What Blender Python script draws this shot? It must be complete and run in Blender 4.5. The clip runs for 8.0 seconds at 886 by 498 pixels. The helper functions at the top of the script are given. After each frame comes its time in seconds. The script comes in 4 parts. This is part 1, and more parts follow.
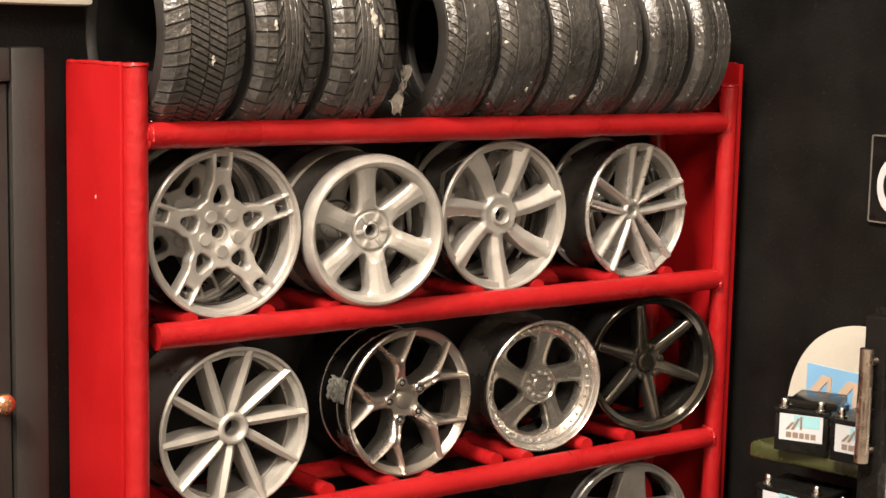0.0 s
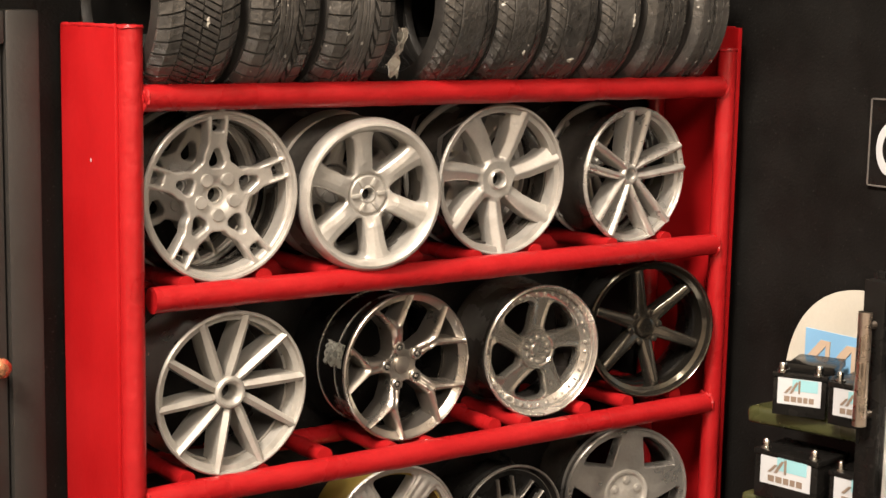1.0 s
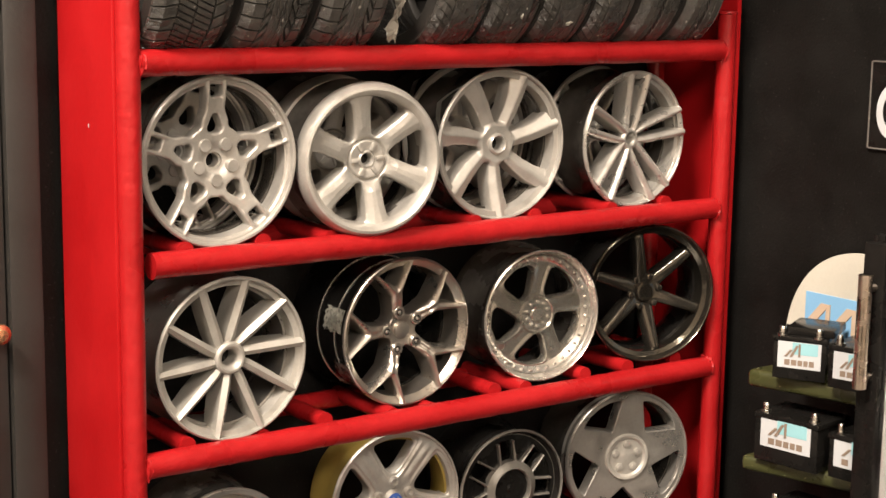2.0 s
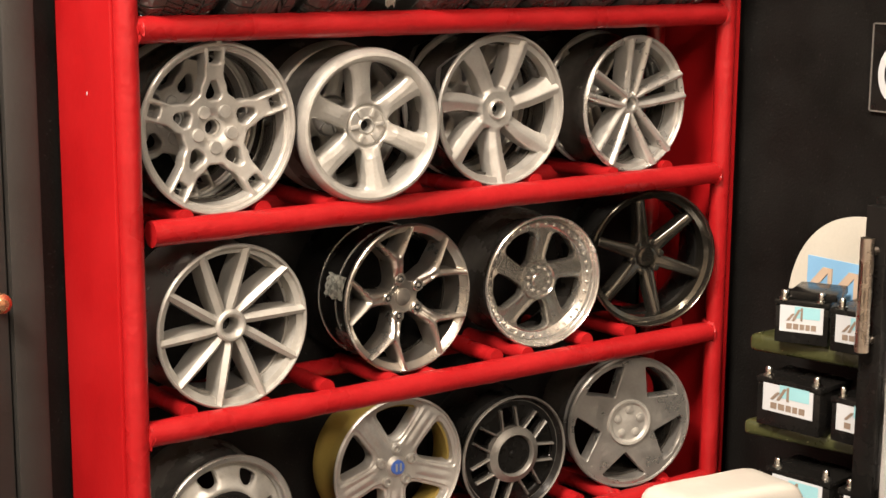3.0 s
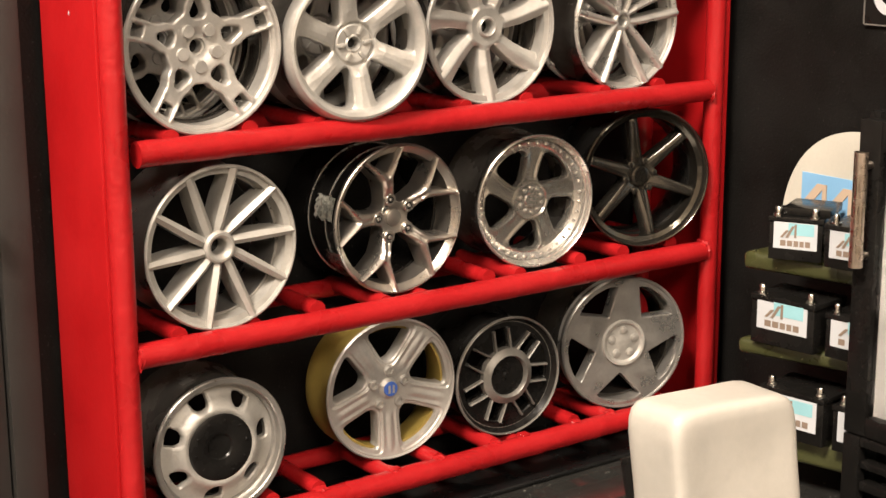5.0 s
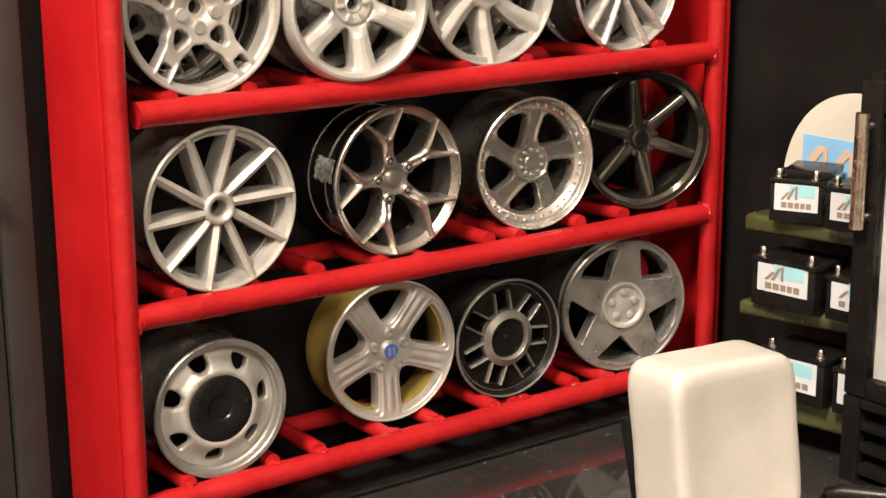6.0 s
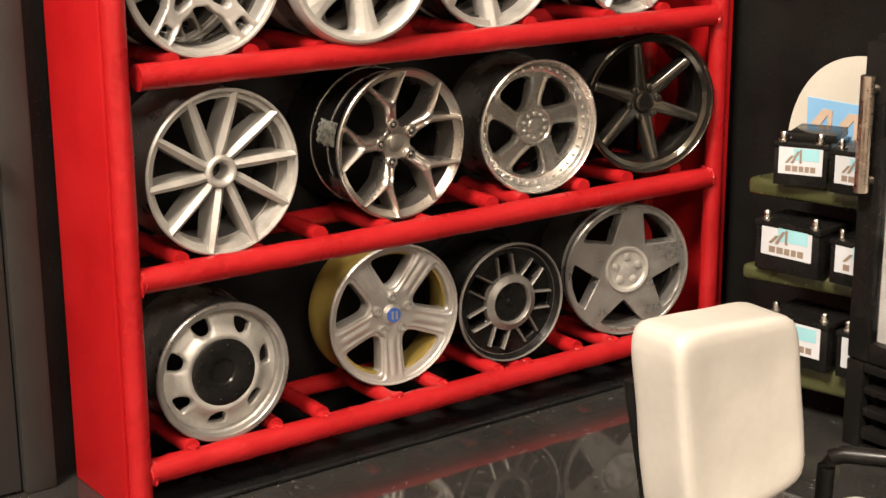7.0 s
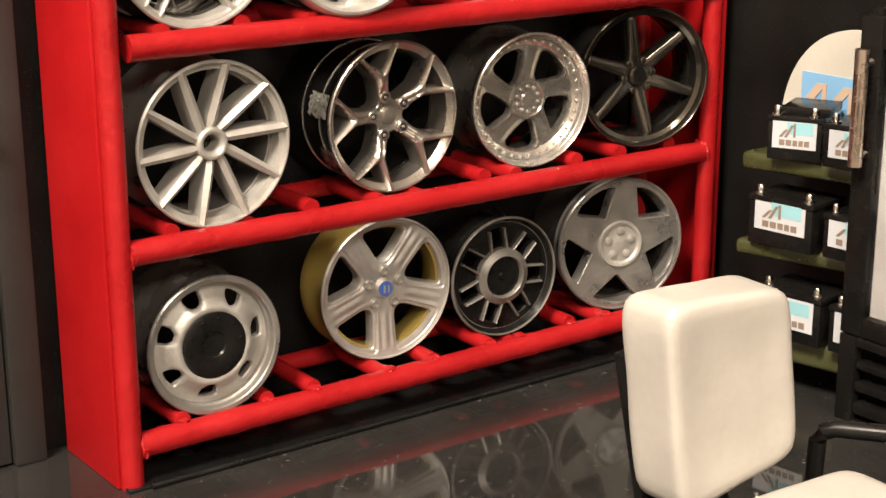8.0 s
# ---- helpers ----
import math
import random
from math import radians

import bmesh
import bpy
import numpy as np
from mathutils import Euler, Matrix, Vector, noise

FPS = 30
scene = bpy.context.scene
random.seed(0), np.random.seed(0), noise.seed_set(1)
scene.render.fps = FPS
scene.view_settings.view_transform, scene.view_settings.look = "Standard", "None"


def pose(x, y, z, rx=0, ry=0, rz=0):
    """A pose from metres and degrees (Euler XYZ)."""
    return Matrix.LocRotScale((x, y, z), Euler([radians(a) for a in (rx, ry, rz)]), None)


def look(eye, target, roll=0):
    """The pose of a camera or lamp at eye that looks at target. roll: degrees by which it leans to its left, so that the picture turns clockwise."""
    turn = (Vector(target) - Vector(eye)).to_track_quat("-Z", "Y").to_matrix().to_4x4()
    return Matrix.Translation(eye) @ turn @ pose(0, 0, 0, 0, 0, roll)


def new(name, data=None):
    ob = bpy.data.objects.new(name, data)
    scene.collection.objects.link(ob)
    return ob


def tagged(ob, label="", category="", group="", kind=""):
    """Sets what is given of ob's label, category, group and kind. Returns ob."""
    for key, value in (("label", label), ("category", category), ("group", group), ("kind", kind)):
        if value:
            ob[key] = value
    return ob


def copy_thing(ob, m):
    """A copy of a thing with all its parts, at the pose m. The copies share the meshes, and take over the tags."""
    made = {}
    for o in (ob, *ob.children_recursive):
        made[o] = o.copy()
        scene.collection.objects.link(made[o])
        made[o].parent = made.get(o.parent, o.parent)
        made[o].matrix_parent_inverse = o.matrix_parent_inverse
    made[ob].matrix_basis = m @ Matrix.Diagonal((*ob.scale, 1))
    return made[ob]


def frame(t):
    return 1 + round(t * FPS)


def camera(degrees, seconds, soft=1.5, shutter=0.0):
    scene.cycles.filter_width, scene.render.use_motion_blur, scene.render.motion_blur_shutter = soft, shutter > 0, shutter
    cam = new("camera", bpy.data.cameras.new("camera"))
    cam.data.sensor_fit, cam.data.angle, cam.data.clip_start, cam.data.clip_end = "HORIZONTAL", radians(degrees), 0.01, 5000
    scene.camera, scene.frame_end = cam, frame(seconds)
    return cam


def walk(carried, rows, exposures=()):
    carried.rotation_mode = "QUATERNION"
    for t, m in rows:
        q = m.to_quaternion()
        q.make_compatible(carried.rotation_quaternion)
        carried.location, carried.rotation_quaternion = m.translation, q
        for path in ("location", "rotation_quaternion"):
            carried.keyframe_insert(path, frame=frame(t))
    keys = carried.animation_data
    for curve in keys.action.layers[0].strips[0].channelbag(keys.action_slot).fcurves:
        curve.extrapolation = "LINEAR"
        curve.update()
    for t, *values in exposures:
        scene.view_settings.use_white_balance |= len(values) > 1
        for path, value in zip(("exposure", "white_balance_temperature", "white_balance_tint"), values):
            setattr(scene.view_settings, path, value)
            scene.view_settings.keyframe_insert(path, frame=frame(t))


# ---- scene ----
cam = camera(31.0, 8.0)
PATH = [
    (0, pose(-0.20715, -0.43392, 0.23213, 82.252, -1.241, -36.322)),
    (0.5, pose(-0.20563, -0.43349, 0.22988, 81.807, -1.243, -36.235)),
    (1, pose(-0.20525, -0.43378, 0.22844, 81.334, -1.139, -36.291)),
    (1.5, pose(-0.20469, -0.43379, 0.22773, 80.771, -1.029, -36.287)),
    (3, pose(-0.20332, -0.43326, 0.22527, 79.164, -0.438, -36.274)),
    (3.5, pose(-0.20248, -0.43296, 0.22412, 78.678, -0.246, -36.257)),
    (4, pose(-0.20178, -0.43329, 0.22231, 78.151, -0.190, -36.272)),
    (4.5, pose(-0.19935, -0.43296, 0.22067, 77.487, 0.054, -36.307)),
    (6, pose(-0.19772, -0.43316, 0.21696, 75.709, 0.251, -36.281)),
    (6.5, pose(-0.19757, -0.43279, 0.21594, 75.169, 0.290, -36.208)),
    (7, pose(-0.19700, -0.43231, 0.21487, 74.587, 0.297, -36.178)),
    (7.5, pose(-0.19652, -0.43222, 0.21415, 74.137, 0.147, -36.169)),
    (8, pose(-0.19493, -0.43180, 0.21331, 73.745, 0.103, -36.268)),
]
walk(cam, PATH)

# ---- world and lights ----
world = bpy.data.worlds.new("world")
scene.world = world
world.use_nodes = True
world.node_tree.nodes["Background"].inputs[0].default_value = (1.0, 0.86, 0.7, 1)
world.node_tree.nodes["Background"].inputs[1].default_value = 0.12


def lamp(name, place, target, sx, sy, watts, colour):
    light = bpy.data.lights.new(name, "AREA")
    light.shape, light.size, light.size_y, light.energy, light.color = "RECTANGLE", sx, sy, watts, colour
    ob = new(name, light)
    ob.matrix_world = look(place, target)
    return ob


lamp("ceiling_lamp", (-0.9, -0.52, 1.38), (0.05, -0.05, 0.1), 0.42, 0.34, 63, (1.0, 0.865, 0.725))
# Added fill from the front in place of bounced light; no real lamp there.
lamp("front_fill", (-0.45, -1.42, 1.05), (0.1, 0.0, 0.1), 0.5, 0.4, 21, (1.0, 0.865, 0.725))
scene.view_settings.exposure = 0.0


# ---- materials ----
def material(name, colour, rough=0.5, metal=0.0, vary=0.15, scale=60.0, bump=0.0, fine=900.0, coat=0.0, speck=0.0,
             speck_scale=700.0, rough_vary=0.1, speck_colour=(0.6, 0.57, 0.52), shine=0.5):
    """Paint, metal, rubber or plastic: two scales of noise in colour and gloss, fine bump, and specks of a second
    colour.
    """
    m = bpy.data.materials.new(name)
    m.use_nodes = True
    nt = m.node_tree
    n, l = nt.nodes, nt.links
    b = n["Principled BSDF"]
    b.inputs["Metallic"].default_value = metal
    b.inputs["Coat Weight"].default_value = coat
    b.inputs["Specular IOR Level"].default_value = shine
    b.inputs["Coat Roughness"].default_value = 0.12
    co = n.new("ShaderNodeTexCoord")
    info = n.new("ShaderNodeObjectInfo")
    add = n.new("ShaderNodeVectorMath")
    add.operation = "ADD"
    l.new(co.outputs["Object"], add.inputs[0])
    l.new(info.outputs["Random"], add.inputs[1])
    big = n.new("ShaderNodeTexNoise")
    big.inputs["Scale"].default_value, big.inputs["Detail"].default_value = scale, 4
    small = n.new("ShaderNodeTexNoise")
    small.inputs["Scale"].default_value, small.inputs["Detail"].default_value = fine, 3
    for tex in (big, small):
        l.new(add.outputs[0], tex.inputs["Vector"])
    mix = n.new("ShaderNodeMath")
    mix.operation = "MULTIPLY_ADD"
    l.new(small.outputs["Fac"], mix.inputs[0])
    mix.inputs[1].default_value = 0.4
    l.new(big.outputs["Fac"], mix.inputs[2])
    ramp = n.new("ShaderNodeMapRange")
    ramp.inputs["From Min"].default_value, ramp.inputs["From Max"].default_value = 0.4, 1.0
    ramp.inputs["To Min"].default_value, ramp.inputs["To Max"].default_value = 1 - vary, 1 + vary
    l.new(mix.outputs[0], ramp.inputs["Value"])
    col = n.new("ShaderNodeVectorMath")
    col.operation = "SCALE"
    col.inputs[0].default_value = colour
    l.new(ramp.outputs[0], col.inputs["Scale"])
    last = col.outputs[0]
    if speck > 0:
        sp = n.new("ShaderNodeTexNoise")
        sp.inputs["Scale"].default_value, sp.inputs["Detail"].default_value = speck_scale, 1
        l.new(add.outputs[0], sp.inputs["Vector"])
        cut = n.new("ShaderNodeMapRange")
        cut.inputs["From Min"].default_value, cut.inputs["From Max"].default_value = 0.74 - 0.1 * speck, 0.8 - 0.1 * speck
        l.new(sp.outputs["Fac"], cut.inputs["Value"])
        blend = n.new("ShaderNodeMix")
        blend.data_type = "RGBA"
        l.new(cut.outputs[0], blend.inputs["Factor"])
        l.new(last, blend.inputs["A"])
        blend.inputs["B"].default_value = (*speck_colour, 1)
        last = blend.outputs["Result"]
    l.new(last, b.inputs["Base Color"])
    rr = n.new("ShaderNodeMapRange")
    rr.inputs["From Min"].default_value, rr.inputs["From Max"].default_value = 0.35, 0.65
    rr.inputs["To Min"].default_value, rr.inputs["To Max"].default_value = max(0.02, rough - rough_vary), rough + rough_vary
    l.new(big.outputs["Fac"], rr.inputs["Value"])
    l.new(rr.outputs[0], b.inputs["Roughness"])
    if bump > 0:
        bm_ = n.new("ShaderNodeBump")
        bm_.inputs["Strength"].default_value = 1.0
        bm_.inputs["Distance"].default_value = bump
        l.new(small.outputs["Fac"], bm_.inputs["Height"])
        l.new(bm_.outputs[0], b.inputs["Normal"])
    return m


RED = material("red_paint", (0.32, 0.009, 0.011), 0.35, vary=0.18, scale=45, bump=0.00036, fine=300, shine=0.34)
RED_PANEL = material("red_panel_paint", (0.33, 0.006, 0.008), 0.45, vary=0.1, scale=30, bump=0.00008, fine=420, shine=0.2)
WALL = material("black_wall_paint", (0.0062, 0.0058, 0.0054), 0.5, vary=0.3, scale=35, bump=0.00018, fine=900, shine=0.16, speck=0.3, speck_scale=900, speck_colour=(0.03, 0.028, 0.026))
FLOOR = material("dark_glossy_floor", (0.023, 0.0223, 0.0208), 0.055, vary=0.3, scale=40, bump=0.0, fine=700, speck=0.0, speck_scale=800,
                 rough_vary=0.025, speck_colour=(0.22, 0.21, 0.19), shine=0.62)
BASE = material("black_base_board", (0.006, 0.006, 0.006), 0.3, vary=0.3, scale=60)
DOOR = material("grey_door_paint", (0.0185, 0.017, 0.0155), 0.5, vary=0.12, scale=25, bump=0.00008, fine=500)
CREAM = material("cream_board", (0.52, 0.5, 0.44), 0.6, vary=0.08, scale=30)
COPPER = material("copper", (0.72, 0.36, 0.2), 0.3, 0.9, vary=0.1)
SILVER = material("silver_paint", (0.49, 0.475, 0.445), 0.34, 0.66, vary=0.12, scale=140, bump=0.00012, fine=900)
SILVER_WARM = material("satin_silver", (0.45, 0.434, 0.405), 0.42, 0.56, vary=0.13, scale=140, bump=0.00012, fine=900)
SILVER_GREY = material("grey_silver", (0.4, 0.385, 0.355), 0.52, 0.5, vary=0.15, scale=140, bump=0.00012, fine=900)
SILVER_FLAT = material("flat_grey_silver", (0.34, 0.328, 0.308), 0.36, 0.75, vary=0.14, scale=140, bump=0.00012, fine=900)
CHROME = material("plated_chrome", (0.55, 0.525, 0.485), 0.24, 0.8, rough_vary=0.05, vary=0.08, scale=120, bump=0.00004, fine=600)
DULL_SILVER = material("dull_silver_paint", (0.2, 0.19, 0.172), 0.42, 0.5, vary=0.25, scale=200, bump=0.00008, fine=900)
PLATE = material("grey_plating", (0.37, 0.352, 0.317), 0.24, 0.84, vary=0.16, scale=90, bump=0.00005, fine=500, rough_vary=0.05)
GUNMETAL = material("smoked_chrome", (0.46, 0.43, 0.39), 0.31, 0.92, rough_vary=0.05, vary=0.1, scale=120, bump=0.00003, fine=700)
SMOKE = material("bronze_chrome", (0.1, 0.09, 0.075), 0.15, 0.9, vary=0.1, scale=120, bump=0.00003, fine=700, rough_vary=0.05)
DARK_CHROME = material("black_chrome", (0.11, 0.1, 0.085), 0.16, 0.85, vary=0.15, scale=120, bump=0.00003, fine=700)
BLACK = material("black_plastic", (0.008, 0.0075, 0.007), 0.26, vary=0.3, scale=80, bump=0.00005, fine=600, shine=0.22)
BARREL_GREY = material("grey_barrel_plastic", (0.04, 0.036, 0.032), 0.18, vary=0.45, scale=70, bump=0.00008, fine=420)
BARREL = material("dark_barrel_plastic", (0.075, 0.07, 0.064), 0.25, vary=0.5, scale=70, bump=0.00008, fine=420)
BARREL_PALE = material("pale_grey_barrel_plastic", (0.13, 0.122, 0.113), 0.22, vary=0.4, scale=70, bump=0.00008, fine=420)
GLOSS_BLACK = material("glossy_black_barrel", (0.008, 0.0075, 0.007), 0.2, vary=0.4, scale=90, bump=0.00012, fine=300, shine=0.35)
TAPE = material("silver_tape", (0.5, 0.5, 0.44), 0.3, 0.5, vary=0.4, scale=500, bump=0.0005, fine=900)
STICKER = material("worn_sticker", (0.1, 0.09, 0.08), 0.25, 0.3, vary=0.5, scale=400, bump=0.0003, fine=900)
OLIVE_BARREL = material("olive_gold_barrel", (0.3, 0.22, 0.055), 0.45, 0.25, vary=0.15, scale=90)
BLUE = material("blue_emblem", (0.06, 0.14, 0.5), 0.4)
PALE_BLUE = material("pale_blue_mark", (0.2, 0.42, 0.68), 0.6, vary=0.04)
TAN = material("tan_mark", (0.52, 0.4, 0.3), 0.6, vary=0.04)
CYAN = material("turquoise_print", (0.24, 0.47, 0.53), 0.6, vary=0.05)
INK = material("brown_print", (0.2, 0.15, 0.115), 0.6, vary=0.05)
PAPER = material("white_label", (0.47, 0.49, 0.52), 0.5, vary=0.04)
OLIVE = material("olive_resin_shelf", (0.047, 0.05, 0.018), 0.33, vary=0.22, scale=70, bump=0.00015, fine=300, speck=0.12, speck_scale=500,
                 speck_colour=(0.3, 0.29, 0.15))
RUBBER = material("tyre_rubber", (0.052, 0.049, 0.045), 0.27, vary=0.6, scale=45, bump=0.0006, fine=420, speck=0.12, speck_scale=380,
                  speck_colour=(0.5, 0.48, 0.44), shine=0.85)
# Dull sidewall rubber; as groove floor its dark tone also paints in shade.
SIDEWALL = material("sidewall_rubber_groove_shade", (0.02, 0.0185, 0.017), 0.55, vary=0.4, scale=60, bump=0.00015, fine=500, shine=0.3)
WHITE = material("white_cushion", (0.435, 0.414, 0.376), 0.45, vary=0.08, scale=60, bump=0.0001, fine=380)
INSIDE = material("white_liner", (0.42, 0.405, 0.385), 0.5, vary=0.05)
STEEL = material("brushed_steel", (0.55, 0.47, 0.4), 0.26, 1.0, vary=0.1, scale=200)
TERMINAL = material("lead_terminal", (0.5, 0.49, 0.46), 0.25, 1.0, vary=0.15, scale=300, bump=0.0001, fine=1200)
# The pale specks are glints on the crumpled film, put into its colour.
LINING = material("crumpled_black_film", (0.02, 0.019, 0.018), 0.12, vary=0.4, scale=300, bump=0.0012, fine=320, speck=0.5, speck_scale=420, speck_colour=(0.45, 0.42, 0.38))
SCRAP = material("clear_film", (0.34, 0.32, 0.28), 0.2, vary=0.2, scale=200)
PLASTER = material("room_plaster", (0.74, 0.68, 0.6), 0.8, vary=0.08, scale=3, fine=60)
TABLE = material("table_top", (0.2, 0.17, 0.14), 0.5, vary=0.15, scale=6, fine=80)
GLASS = bpy.data.materials.new("door_glass")
GLASS.use_nodes = True
GLASS.node_tree.nodes["Principled BSDF"].inputs["Transmission Weight"].default_value = 1.0
GLASS.node_tree.nodes["Principled BSDF"].inputs["Roughness"].default_value = 0.02
GLASS.node_tree.nodes["Principled BSDF"].inputs["IOR"].default_value = 1.1


# ---- mesh helpers ----
def part(name, bm, mat, parent=None, label="", smooth=35.0, m=None):
    """Links a bmesh as one mesh object, under parent if given."""
    bmesh.ops.recalc_face_normals(bm, faces=bm.faces)
    me = bpy.data.meshes.new(name)
    bm.to_mesh(me)
    bm.free()
    me.materials.append(mat)
    if smooth:
        me.polygons.foreach_set("use_smooth", [True] * len(me.polygons))
        me.set_sharp_from_angle(angle=radians(smooth))
    ob = new(name, me)
    if parent is not None:
        ob.parent = parent
    if m is not None:
        ob.matrix_basis = m
    if label:
        tagged(ob, label)
    return ob


def same_part(name, ob, parent, m):
    """Another part on the same mesh."""
    o = new(name, ob.data)
    o.parent, o.matrix_basis = parent, m
    return o


def thing(name, place, label, category, group="", kind=""):
    e = new(name)
    e.empty_display_size = 0.01
    e.matrix_basis = place
    return tagged(e, label, category, group, kind)


def box(bm, x0, x1, y0, y1, z0, z1, bevel=0.0, seg=2):
    vs = [bm.verts.new((x, y, z)) for x in (x0, x1) for y in (y0, y1) for z in (z0, z1)]
    fs = [bm.faces.new([vs[i] for i in q]) for q in ((0, 1, 3, 2), (4, 6, 7, 5), (0, 4, 5, 1), (2, 3, 7, 6), (0, 2, 6, 4), (1, 5, 7, 3))]
    if bevel > 0:
        es = list({e for f in fs for e in f.edges})
        bmesh.ops.bevel(bm, geom=es, offset=bevel, segments=seg, profile=0.6, affect="EDGES")
    return bm


def lathe(bm, profile, seg=72, closed=True, axis="y", centre=(0, 0)):
    """Turns a profile of (radius, depth) about the y axis (or z)."""
    rings = []
    for k in range(seg):
        a = 2 * math.pi * k / seg
        c, s = math.cos(a), math.sin(a)
        if axis == "y":
            rings.append([bm.verts.new((r * c + centre[0], y, r * s + centre[1])) for r, y in profile])
        else:
            rings.append([bm.verts.new((r * c + centre[0], r * s + centre[1], y)) for r, y in profile])
    n = len(profile)
    for k in range(seg):
        a, b = rings[k], rings[(k + 1) % seg]
        for i in range(n if closed else n - 1):
            j = (i + 1) % n
            bm.faces.new((a[i], b[i], b[j], a[j]))
    return bm


def rod(bm, p, q, r, seg=20, wob=0.0, rng=None, cuts=1):
    """A round bar from p to q, a little uneven where wob is given."""
    p, q = Vector(p), Vector(q)
    d = (q - p).normalized()
    u = d.orthogonal().normalized()
    w = d.cross(u)
    rings = []
    for i in range(cuts + 1):
        c = p.lerp(q, i / cuts)
        k = r * (1 + (rng.uniform(-wob, wob) if wob else 0))
        ring_ = []
        for j in range(seg):
            o = math.cos(2 * math.pi * j / seg) * u + math.sin(2 * math.pi * j / seg) * w
            ring_.append(bm.verts.new(c + o * k * (1 + 1.6 * wob * noise.noise((c + o * r) * 260))))
        rings.append(ring_)
    for a, b in zip(rings, rings[1:]):
        for j in range(seg):
            bm.faces.new((a[j], a[(j + 1) % seg], b[(j + 1) % seg], b[j]))
    bm.faces.new(rings[0][::-1])
    bm.faces.new(rings[-1])
    return bm


def loft(bm, sections):
    rings = [[bm.verts.new(v) for v in s] for s in sections]
    n = len(rings[0])
    for a, b in zip(rings, rings[1:]):
        for j in range(n):
            bm.faces.new((a[j], a[(j + 1) % n], b[(j + 1) % n], b[j]))
    bm.faces.new(rings[0][::-1])
    bm.faces.new(rings[-1])
    return bm


def spoke(bm, turn, stations, bev=0.0004):
    """A spoke at an angle in degrees: stations of radius, sideways shift, half width, front depth, back depth, ridge, slope."""
    a = radians(turn)
    c, s = math.cos(a), math.sin(a)
    secs = []
    for r, off, hw, yf, yb, ridge, slope in stations:
        b = min(bev, hw * 0.45)
        pts = ((-hw, yb), (-hw, yf + b + slope), (-hw + b, yf + slope), (0, yf - ridge), (hw - b, yf - slope), (hw, yf + b - slope), (hw, yb))
        secs.append([(r * c - (t + off) * s, y, r * s + (t + off) * c) for t, y in pts])
    return loft(bm, secs)


def rounded(points, radius, steps=5):
    """A polygon with its corners rounded."""
    out = []
    n = len(points)
    for i in range(n):
        p, q, r = Vector(points[i - 1]), Vector(points[i]), Vector(points[(i + 1) % n])
        a, b = (p - q), (r - q)
        k = min(radius, a.length * 0.45, b.length * 0.45)
        a, b = q + a.normalized() * k, q + b.normalized() * k
        for j in range(steps + 1):
            t = j / steps
            out.append(tuple((1 - t) ** 2 * a + 2 * t * (1 - t) * q + t * t * b))
    return out


